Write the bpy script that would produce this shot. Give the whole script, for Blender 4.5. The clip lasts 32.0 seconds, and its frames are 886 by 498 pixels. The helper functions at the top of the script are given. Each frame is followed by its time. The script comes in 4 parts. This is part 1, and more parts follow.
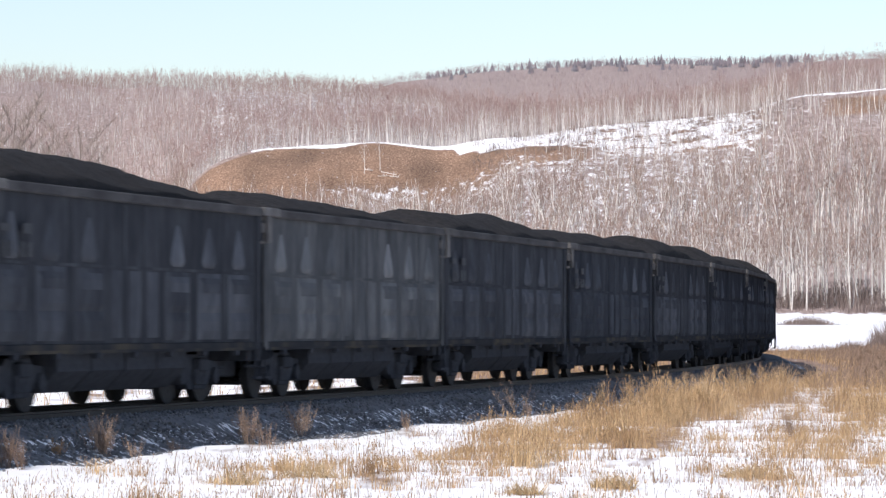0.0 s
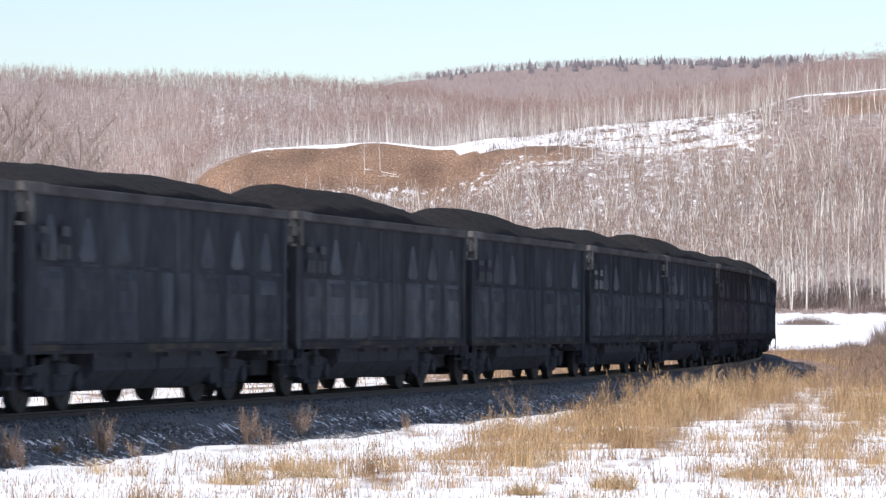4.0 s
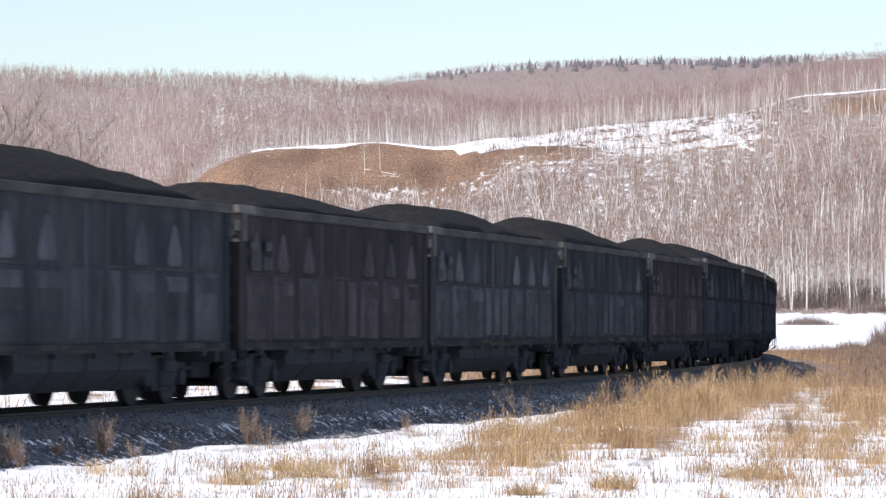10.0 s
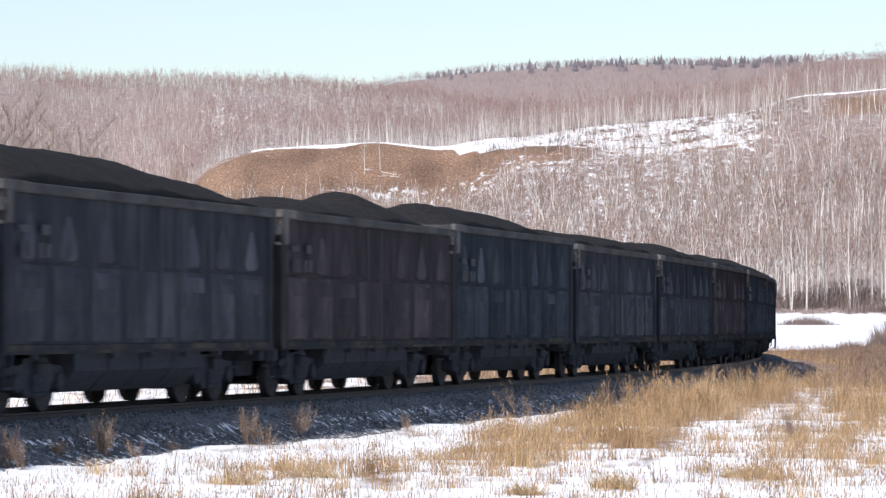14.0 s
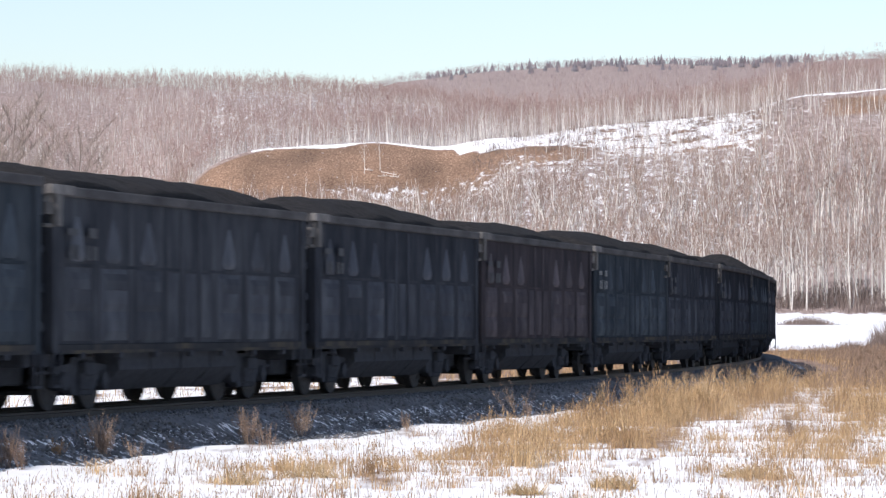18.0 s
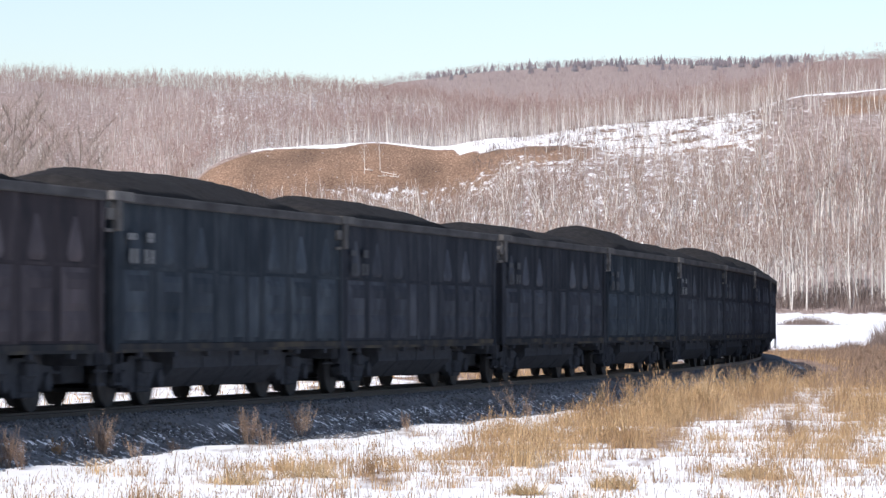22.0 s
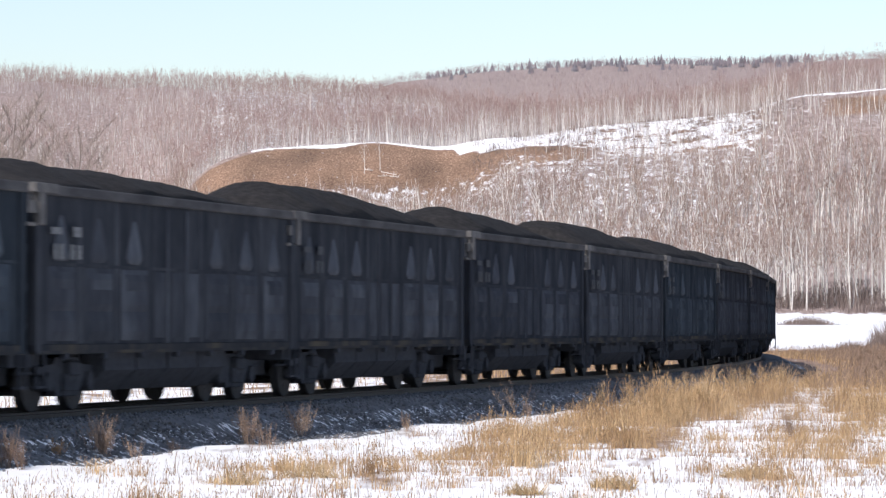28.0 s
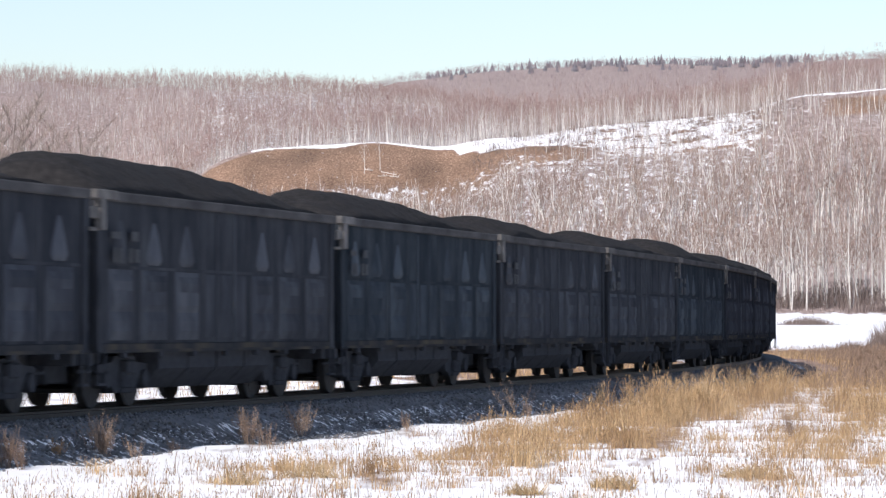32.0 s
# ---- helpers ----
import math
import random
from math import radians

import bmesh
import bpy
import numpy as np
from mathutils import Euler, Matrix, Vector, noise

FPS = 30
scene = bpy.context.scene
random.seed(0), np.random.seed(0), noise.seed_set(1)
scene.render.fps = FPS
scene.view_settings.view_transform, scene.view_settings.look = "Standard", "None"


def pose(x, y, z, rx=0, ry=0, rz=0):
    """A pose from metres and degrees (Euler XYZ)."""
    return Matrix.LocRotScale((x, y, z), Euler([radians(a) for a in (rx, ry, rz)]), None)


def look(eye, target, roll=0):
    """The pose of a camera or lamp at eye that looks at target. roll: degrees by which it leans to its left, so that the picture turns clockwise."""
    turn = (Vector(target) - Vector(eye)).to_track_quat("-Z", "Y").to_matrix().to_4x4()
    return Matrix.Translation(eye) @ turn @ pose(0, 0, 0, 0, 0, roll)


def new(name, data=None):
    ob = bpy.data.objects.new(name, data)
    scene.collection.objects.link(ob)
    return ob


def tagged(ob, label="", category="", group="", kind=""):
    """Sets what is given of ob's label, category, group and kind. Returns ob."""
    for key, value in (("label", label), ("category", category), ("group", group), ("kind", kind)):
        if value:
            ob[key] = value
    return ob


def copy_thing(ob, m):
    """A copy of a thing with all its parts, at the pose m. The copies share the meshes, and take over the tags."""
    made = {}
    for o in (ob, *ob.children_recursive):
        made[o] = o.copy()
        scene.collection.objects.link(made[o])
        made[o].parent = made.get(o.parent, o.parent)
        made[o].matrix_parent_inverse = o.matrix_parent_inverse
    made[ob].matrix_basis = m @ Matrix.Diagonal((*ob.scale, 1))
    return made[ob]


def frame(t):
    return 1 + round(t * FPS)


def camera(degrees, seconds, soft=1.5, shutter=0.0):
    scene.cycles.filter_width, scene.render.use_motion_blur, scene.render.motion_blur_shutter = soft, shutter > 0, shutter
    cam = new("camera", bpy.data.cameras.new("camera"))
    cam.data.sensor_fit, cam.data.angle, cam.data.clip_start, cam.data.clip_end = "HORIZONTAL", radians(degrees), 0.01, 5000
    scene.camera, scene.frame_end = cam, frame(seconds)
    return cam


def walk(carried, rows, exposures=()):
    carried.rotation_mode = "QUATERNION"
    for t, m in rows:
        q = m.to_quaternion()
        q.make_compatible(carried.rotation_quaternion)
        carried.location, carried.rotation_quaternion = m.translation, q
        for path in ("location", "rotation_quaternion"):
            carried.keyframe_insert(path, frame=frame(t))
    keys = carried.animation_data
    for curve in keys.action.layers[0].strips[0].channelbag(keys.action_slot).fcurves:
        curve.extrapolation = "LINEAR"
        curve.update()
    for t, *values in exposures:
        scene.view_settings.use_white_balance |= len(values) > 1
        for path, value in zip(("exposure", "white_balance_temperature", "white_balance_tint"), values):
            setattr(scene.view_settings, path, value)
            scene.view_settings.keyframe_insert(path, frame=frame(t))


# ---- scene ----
cam = camera(14.4, 32.0, soft=1.35, shutter=0.7)
CAM_Z = 1.993
PATH = [(0.0, look((0, 0, CAM_Z), (0, 100, CAM_Z + 2.2647))), (32.0, look((0, 0, CAM_Z), (0, 100, CAM_Z + 2.2647)))]
walk(cam, PATH, [(0.0, 0.06, 6340.0, 14.8), (32.0, 0.06, 6340.0, 14.8)])

# ---- light ----
SUN_AZ = (-0.498, -0.867)      # towards the sun, on the plan
SUN_EL = 40.0
world = bpy.data.worlds.new("sky")
scene.world = world
world.use_nodes = True
wn = world.node_tree
sky = wn.nodes.new("ShaderNodeTexSky")
sky.sky_type = "NISHITA"
sky.sun_disc = False
sky.sun_elevation = radians(SUN_EL)
sky.sun_rotation = math.atan2(SUN_AZ[0], SUN_AZ[1])
sky.air_density, sky.dust_density, sky.ozone_density = 1.0, 1.0, 0.45
wn.links.new(sky.outputs[0], wn.nodes["Background"].inputs[0])
wn.nodes["Background"].inputs[1].default_value = 0.147
sun = new("sun", bpy.data.lights.new("sun", "SUN"))
sun.data.energy, sun.data.angle, sun.data.color = 4.2, radians(0.53), (1.0, 0.955, 0.88)
ce = math.cos(radians(SUN_EL))
sun.matrix_world = look((SUN_AZ[0] * ce * 100, SUN_AZ[1] * ce * 100, math.sin(radians(SUN_EL)) * 100), (0, 0, 0))

# ---- materials ----


def mat(name, colors, scale=4.0, rough=0.8, bump=0.0, bump_scale=40.0, metal=0.0, island=0.0, rand=0.0, stretch=(1, 1, 1), detail=6.0, spec=0.3, shift=False):
    """A noise-mottled surface: colors along a ramp; island or rand: brightness change from piece to piece."""
    m = bpy.data.materials.new(name)
    m.use_nodes = True
    n, l = m.node_tree.nodes, m.node_tree.links
    b = n["Principled BSDF"]
    co = n.new("ShaderNodeTexCoord")
    mp = n.new("ShaderNodeMapping")
    mp.inputs["Scale"].default_value = stretch
    l.new(co.outputs["Object"], mp.inputs[0])
    if shift:
        oi = n.new("ShaderNodeObjectInfo")
        ml = n.new("ShaderNodeMath")
        ml.operation, ml.inputs[1].default_value = "MULTIPLY", 90.0
        l.new(oi.outputs["Random"], ml.inputs[0])
        cx = n.new("ShaderNodeCombineXYZ")
        l.new(ml.outputs[0], cx.inputs[0])
        l.new(cx.outputs[0], mp.inputs["Location"])
    a = n.new("ShaderNodeTexNoise")
    a.inputs["Scale"].default_value, a.inputs["Detail"].default_value, a.inputs["Roughness"].default_value = scale, detail, 0.62
    l.new(mp.outputs[0], a.inputs["Vector"])
    r = n.new("ShaderNodeValToRGB")
    while len(r.color_ramp.elements) < len(colors):
        r.color_ramp.elements.new(0.5)
    for i, c in enumerate(colors):
        r.color_ramp.elements[i].position = 0.3 + 0.4 * i / max(1, len(colors) - 1)
        r.color_ramp.elements[i].color = (*c, 1)
    l.new(a.outputs[0], r.inputs[0])
    out = r.outputs[0]
    if island or rand:
        hs = n.new("ShaderNodeHueSaturation")
        mr = n.new("ShaderNodeMapRange")
        k = island or rand
        mr.inputs["To Min"].default_value, mr.inputs["To Max"].default_value = 1 - k, 1 + k
        if island:
            g = n.new("ShaderNodeNewGeometry")
            l.new(g.outputs["Random Per Island"], mr.inputs[0])
        else:
            g = n.new("ShaderNodeObjectInfo")
            l.new(g.outputs["Random"], mr.inputs[0])
        l.new(mr.outputs[0], hs.inputs["Value"])
        l.new(out, hs.inputs["Color"])
        out = hs.outputs[0]
    l.new(out, b.inputs["Base Color"])
    b.inputs["Roughness"].default_value, b.inputs["Metallic"].default_value = rough, metal
    b.inputs["Specular IOR Level"].default_value = spec
    if bump:
        t = n.new("ShaderNodeTexNoise")
        t.inputs["Scale"].default_value, t.inputs["Detail"].default_value = bump_scale, 5.0
        l.new(co.outputs["Object"], t.inputs["Vector"])
        bp = n.new("ShaderNodeBump")
        bp.inputs["Strength"].default_value, bp.inputs["Distance"].default_value = min(1.0, bump * 10), bump
        l.new(t.outputs[0], bp.inputs["Height"])
        l.new(bp.outputs[0], b.inputs["Normal"])
    return m


def snowy(name, soil, scale=0.4, cover=0.5, soft=0.06, snow=(0.88, 0.88, 0.885), zone=None, litter=None, soil_scale=3.0, along=1.0):
    """Snow lying in patches over soil; cover: the share of snow. zone: a vertex attribute that is added to the cover."""
    m = mat(name, soil, soil_scale, 0.9, 0.03, 9.0, detail=11.0, stretch=(1, along, 1))
    n, l = m.node_tree.nodes, m.node_tree.links
    b = n["Principled BSDF"]
    old = b.inputs["Base Color"].links[0].from_socket
    tb = n.new("ShaderNodeTexNoise")
    tb.inputs["Scale"].default_value, tb.inputs["Detail"].default_value = soil_scale * 0.035, 5.0
    mb = n.new("ShaderNodeMapRange")
    mb.inputs["From Min"].default_value, mb.inputs["From Max"].default_value = 0.32, 0.68
    mb.inputs["To Min"].default_value, mb.inputs["To Max"].default_value = 0.66, 1.22
    hb = n.new("ShaderNodeHueSaturation")
    hb.inputs["Saturation"].default_value = 0.94
    l.new(tb.outputs[0], mb.inputs[0])
    l.new(mb.outputs[0], hb.inputs["Value"])
    l.new(old, hb.inputs["Color"])
    old = hb.outputs[0]
    co = n.new("ShaderNodeTexCoord")
    t = n.new("ShaderNodeTexNoise")
    t.inputs["Scale"].default_value, t.inputs["Detail"].default_value, t.inputs["Roughness"].default_value = scale, 9.0, 0.68
    ms = n.new("ShaderNodeMapping")
    ms.inputs["Scale"].default_value = (1, along, 1)
    l.new(co.outputs["Object"], ms.inputs[0])
    l.new(ms.outputs[0], t.inputs["Vector"])
    l.new(ms.outputs[0], tb.inputs["Vector"])
    src = t.outputs[0]
    if zone:
        at = n.new("ShaderNodeAttribute")
        at.attribute_name = zone
        add = n.new("ShaderNodeMath")
        add.operation = "ADD"
        l.new(src, add.inputs[0])
        l.new(at.outputs["Fac"], add.inputs[1])
        src = add.outputs[0]
    if litter:
        aw = n.new("ShaderNodeAttribute")
        aw.attribute_name = "wood"
        t2 = n.new("ShaderNodeTexNoise")
        t2.inputs["Scale"].default_value, t2.inputs["Detail"].default_value = 0.9, 8.0
        l.new(ms.outputs[0], t2.inputs["Vector"])
        r2 = n.new("ShaderNodeValToRGB")
        r2.color_ramp.elements[0].position, r2.color_ramp.elements[1].position = 0.35, 0.65
        r2.color_ramp.elements[0].color, r2.color_ramp.elements[1].color = (*litter[0], 1), (*litter[1], 1)
        l.new(t2.outputs[0], r2.inputs[0])
        mw = n.new("ShaderNodeMixRGB")
        l.new(aw.outputs["Fac"], mw.inputs[0])
        l.new(old, mw.inputs[1])
        l.new(r2.outputs[0], mw.inputs[2])
        old = mw.outputs[0]
    mr = n.new("ShaderNodeMapRange")
    mr.inputs["From Min"].default_value, mr.inputs["From Max"].default_value = 1 - cover - soft, 1 - cover + soft
    l.new(src, mr.inputs[0])
    mx = n.new("ShaderNodeMixRGB")
    mx.inputs[2].default_value = (*snow, 1)
    l.new(mr.outputs[0], mx.inputs[0])
    l.new(old, mx.inputs[1])
    l.new(mx.outputs[0], b.inputs["Base Color"])
    return m


M_GROUND = snowy("snow_and_soil", [(0.105, 0.058, 0.036), (0.25, 0.145, 0.088), (0.46, 0.315, 0.20)], 0.45, 0.5, 0.05, zone="snow", litter=((0.23, 0.17, 0.15), (0.41, 0.335, 0.305)), soil_scale=2.0, along=0.28)
M_BALLAST = snowy("ballast_gravel", [(0.07, 0.07, 0.072), (0.14, 0.145, 0.155), (0.19, 0.195, 0.205)], 5.0, 0.5, 0.03, zone="snow")
M_STONE = mat("crushed_stone", [(0.10, 0.105, 0.115), (0.18, 0.185, 0.195)], 6.0, 0.9, island=0.35)
M_RAIL = mat("rusty_rail_steel", [(0.030, 0.029, 0.032), (0.054, 0.051, 0.052)], 8.0, 0.55, 0.002, 60, metal=0.5)
M_SLEEPER = mat("weathered_concrete", [(0.22, 0.21, 0.2), (0.32, 0.31, 0.29)], 7.0, 0.9, 0.004, 50, rand=0.15)
M_COAL = mat("coal", [(0.0165, 0.016, 0.0165), (0.0245, 0.0235, 0.0238), (0.036, 0.034, 0.0335)], 7.0, 0.95, 0.03, 30.0, spec=0.08)
M_BARK = mat("birch_bark", [(0.46, 0.41, 0.37), (0.72, 0.685, 0.645), (0.81, 0.785, 0.745)], 1.5, 0.8, island=0.25)
M_TWIG = mat("bare_birch_twigs", [(0.195, 0.128, 0.105), (0.285, 0.205, 0.168), (0.36, 0.29, 0.235)], 0.045, 0.85, island=0.3)
M_BARK_WOOD = mat("birch_bark_in_the_wood", [(0.30, 0.265, 0.25), (0.62, 0.585, 0.56)], 0.5, 0.85, island=0.45)
# purple-grey, with the haze over the far ridge put into the twigs' colour
M_TWIG_RIDGE = mat("hazed_twigs_of_the_far_ridge", [(0.22, 0.17, 0.185), (0.33, 0.265, 0.28)], 0.01, 0.9, island=0.3)
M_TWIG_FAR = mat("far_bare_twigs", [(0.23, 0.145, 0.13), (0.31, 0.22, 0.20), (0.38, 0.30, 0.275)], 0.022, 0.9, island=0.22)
M_BROWN_TREE = mat("grey_brown_bark", [(0.21, 0.165, 0.14), (0.36, 0.295, 0.25)], 1.0, 0.9, island=0.3)
M_SHRUB = mat("dark_shrub_twigs", [(0.13, 0.10, 0.09), (0.24, 0.19, 0.17)], 0.3, 0.9, island=0.35)
M_STRAW = mat("matted_straw", [(0.42, 0.29, 0.15), (0.60, 0.46, 0.27)], 6.0, 0.9, island=0.3)
# needle colour raised to a violet grey: distance haze painted in
M_CONIFER = mat("hazed_conifer", [(0.15, 0.145, 0.165), (0.215, 0.205, 0.225)], 0.1, 0.9, island=0.3)
M_GRASS = mat("dry_golden_grass", [(0.20, 0.115, 0.06), (0.40, 0.265, 0.14), (0.58, 0.43, 0.25)], 0.5, 0.75, island=0.5)
M_STALK = mat("dry_brown_stalks", [(0.17, 0.10, 0.055), (0.42, 0.285, 0.155)], 0.5, 0.8, island=0.45)
M_WEED = mat("brown_dry_weed", [(0.19, 0.13, 0.10), (0.34, 0.245, 0.175)], 0.6, 0.8, island=0.35)

# ---- geometry helpers ----


def link_mesh(name, verts, faces, material, parent=None):
    me = bpy.data.meshes.new(name)
    me.from_pydata([tuple(v) for v in verts], [], faces)
    me.materials.append(material)
    ob = new(name, me)
    ob.parent = parent
    return ob


def fast_mesh(name, verts, tris, material, slots=None):
    """A mesh from arrays of corners (n, 3) and triangles (m, 3); slots: the material of each triangle."""
    verts, tris = np.asarray(verts, np.float32), np.asarray(tris, np.int32)
    me = bpy.data.meshes.new(name)
    me.vertices.add(len(verts))
    me.vertices.foreach_set("co", verts.ravel())
    me.loops.add(len(tris) * 3)
    me.loops.foreach_set("vertex_index", tris.ravel())
    me.polygons.add(len(tris))
    me.polygons.foreach_set("loop_start", np.arange(0, len(tris) * 3, 3, dtype=np.int32))
    for m in (material if isinstance(material, (list, tuple)) else [material]):
        me.materials.append(m)
    if slots is not None:
        me.polygons.foreach_set("material_index", np.asarray(slots, np.int32))
    me.update(calc_edges=True)
    me.validate()
    return me


def part(name, bm, material, parent, label=""):
    me = bpy.data.meshes.new(name)
    bm.normal_update()
    bm.to_mesh(me)
    bm.free()
    me.materials.append(material)
    ob = new(name, me)
    ob.parent = parent
    return tagged(ob, label) if label else ob


def box(x0, x1, y0, y1, z0, z1, bevel=0.0, bm=None):
    own = bmesh.new()
    r = bmesh.ops.create_cube(own, size=1.0)
    bmesh.ops.scale(own, vec=(x1 - x0, y1 - y0, z1 - z0), verts=r["verts"])
    bmesh.ops.translate(own, vec=((x0 + x1) / 2, (y0 + y1) / 2, (z0 + z1) / 2), verts=r["verts"])
    if bevel:
        bmesh.ops.bevel(own, geom=own.edges[:], offset=bevel, segments=1, affect="EDGES")
    if bm is None:
        return own
    merge(bm, own)
    return bm


def merge(bm, own):
    me = bpy.data.meshes.new("tmp")
    own.to_mesh(me)
    own.free()
    bm.from_mesh(me)
    bpy.data.meshes.remove(me)
    return bm


def cyl(r, p0, p1, seg=14, r2=None, bm=None):
    own = bmesh.new()
    a, b = Vector(p0), Vector(p1)
    bmesh.ops.create_cone(own, cap_ends=True, segments=seg, radius1=r, radius2=r if r2 is None else r2, depth=(b - a).length)
    m = Matrix.Translation((a + b) / 2) @ (b - a).to_track_quat("Z", "Y").to_matrix().to_4x4()
    bmesh.ops.transform(own, matrix=m, verts=own.verts[:])
    if bm is None:
        return own
    return merge(bm, own)


def prism(outline, y0, y1, bm=None):
    """An outline in x and z, drawn out from y0 to y1."""
    own = bmesh.new()
    a = [own.verts.new((x, y0, z)) for x, z in outline]
    b = [own.verts.new((x, y1, z)) for x, z in outline]
    own.faces.new(a)
    own.faces.new(b[::-1])
    for i in range(len(a)):
        j = (i + 1) % len(a)
        own.faces.new((a[j], a[i], b[i], b[j]))
    bmesh.ops.recalc_face_normals(own, faces=own.faces[:])
    if bm is None:
        return own
    return merge(bm, own)


def smooth(a, b, x):
    t = np.clip((np.asarray(x, float) - a) / (b - a), 0, 1)
    return t * t * (3 - 2 * t)


def waves(x, y, size, seed=0):
    """Smooth plan noise of about -1 to 1, wave length about size."""
    x, y = np.asarray(x, float) / size, np.asarray(y, float) / size
    rs = np.random.RandomState(seed)
    z = 0
    for k in range(6):
        a, f, p = rs.uniform(0, 6.28), rs.uniform(0.6, 1.7), rs.uniform(0, 6.28)
        z = z + np.sin(6.28 * f * (x * math.cos(a) + y * math.sin(a)) + p + 1.3 * np.sin(6.28 * 0.5 * (y * math.cos(a) - x * math.sin(a)) + p * 2))
    return z / 3.2

# ---- the railway's line ----


RAIL_Z = 0.67          # rail head over the snowy ground
HALF = 1.56            # half the width of a wagon
STEP = 0.5
LINE_S = np.arange(-160, 620, STEP)
_c = np.clip(LINE_S, -12, 112)
_k = 4.62887e-4 + 3.728235e-5 * _c - 2.564263e-7 * _c * _c
_i0 = int(160 / STEP)
_th = np.concatenate([[0], np.cumsum((_k[1:] + _k[:-1]) / 2 * STEP)])
LINE_TH = _th - _th[_i0] + 1.318711
_x = np.concatenate([[0], np.cumsum((np.cos(LINE_TH)[1:] + np.cos(LINE_TH)[:-1]) / 2 * STEP)])
_y = np.concatenate([[0], np.cumsum((np.sin(LINE_TH)[1:] + np.sin(LINE_TH)[:-1]) / 2 * STEP)])
LINE_X = _x - _x[_i0] - 3.1914 - HALF * np.sin(LINE_TH)
LINE_Y = _y - _y[_i0] + 65.1813 + HALF * np.cos(LINE_TH)


def line(s, d=0.0):
    """Plan place at s metres along the line, d metres to the camera's side of it."""
    x, y, th = np.interp(s, LINE_S, LINE_X), np.interp(s, LINE_S, LINE_Y), np.interp(s, LINE_S, LINE_TH)
    return x + d * np.sin(th), y - d * np.cos(th), th


def beside(x, y):
    """Along-line and sideways distance of plan places (rough: nearest of the line's points)."""
    x, y = np.asarray(x, float).ravel(), np.asarray(y, float).ravel()
    s, d = np.zeros(len(x)), np.zeros(len(x))
    px, py, ps, pt = LINE_X[::2], LINE_Y[::2], LINE_S[::2], LINE_TH[::2]
    for i in range(0, len(x), 4000):
        xx, yy = x[i:i + 4000, None], y[i:i + 4000, None]
        j = np.argmin((xx - px) ** 2 + (yy - py) ** 2, axis=1)
        dx, dy = xx[:, 0] - px[j], yy[:, 0] - py[j]
        s[i:i + 4000] = ps[j] + dx * np.cos(pt[j]) + dy * np.sin(pt[j])
        d[i:i + 4000] = dx * np.sin(pt[j]) - dy * np.cos(pt[j])
    return s, d

# ---- the land ----


def height(x, y):
    x, y = np.asarray(x, float), np.asarray(y, float)
    b = x / np.maximum(y, 300.0) * 62.09      # bearing from the field's edge
    right = smooth(-12, 25, x)
    z = 4.2 * smooth(330, 640, y) * right + 3.0 * smooth(560, 680, y) * (1 - right)
    # the near hill with its cut bank
    crest = sum(np.interp(b + k, [-6, -4.85, -4.4, -4.04, -3.66, -3.35, -1.8, -1.1, -0.4, 0.0, 0.7, 1.6, 3.0, 4.2, 5.0, 5.6, 5.9, 6.5, 7.3, 9.0],
                      [10, 33, 45, 49, 51.3, 52.9, 54.2, 55.4, 55.2, 55.0, 57.0, 56.2, 59.2, 60.8, 61.0, 61.8, 64.4, 67.0, 69.0, 72.0]) for k in (-0.24, -0.12, 0.0, 0.12, 0.24)) / 5
    cut = smooth(-4.9, -4.3, b) * (1 - smooth(0.2, 1.6, b))
    low = np.interp(y, [640, 700, 860, 925, 1000], [0, 4, 24, 33, 53]) / 53.0
    even = np.interp(y, [640, 720, 860, 1000], [0, 6, 30, 53]) / 53.0
    face = (low * cut + even * (1 - cut)) * (crest - 3.0)
    z = z + np.where(y < 1000, face, crest - 3.0)
    # the wooded hill behind it
    top = np.interp(b, [-12, -7.8, -5.8, -3.3, -1.8, -0.2, 1.2, 3.2, 4.2, 5.2, 6.2, 7.0, 8.0, 12], [133, 124, 120, 117, 115, 110, 101, 101, 104.5, 109.5, 115.5, 120, 122.5, 126])
    z = z + np.where(y > 1000, (top - crest) * smooth(1060, 1750, y), 0)
    # the far ridge
    far = np.interp(b, [-12, -3, -0.8, 0, 1, 2.2, 3, 5, 7, 8, 12], [178, 223, 262, 268, 274, 277, 280, 280, 284, 286, 278])
    z = z + (far - top) * smooth(2300, 3800, y) * (y > 1700) - 30 * smooth(1800, 2200, y) * (1 - smooth(2300, 3300, y))
    z = z + waves(x, y, 90, 3) * 1.2 * smooth(640, 800, y)
    # round the camera the field is slightly uneven
    z = z + (0.05 * waves(x, y, 7, 1) + 0.03 * waves(x, y, 2.3, 2)) * (1 - smooth(150, 400, y))
    return z


def spaced(*runs):
    out = []
    for a, b, n in runs:
        out += list(np.linspace(a, b, n, endpoint=False))
    return np.array(out + [runs[-1][1]])


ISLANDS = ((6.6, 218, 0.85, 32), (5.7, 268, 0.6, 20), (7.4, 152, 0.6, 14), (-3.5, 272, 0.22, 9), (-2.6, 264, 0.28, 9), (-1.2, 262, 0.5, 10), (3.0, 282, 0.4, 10))


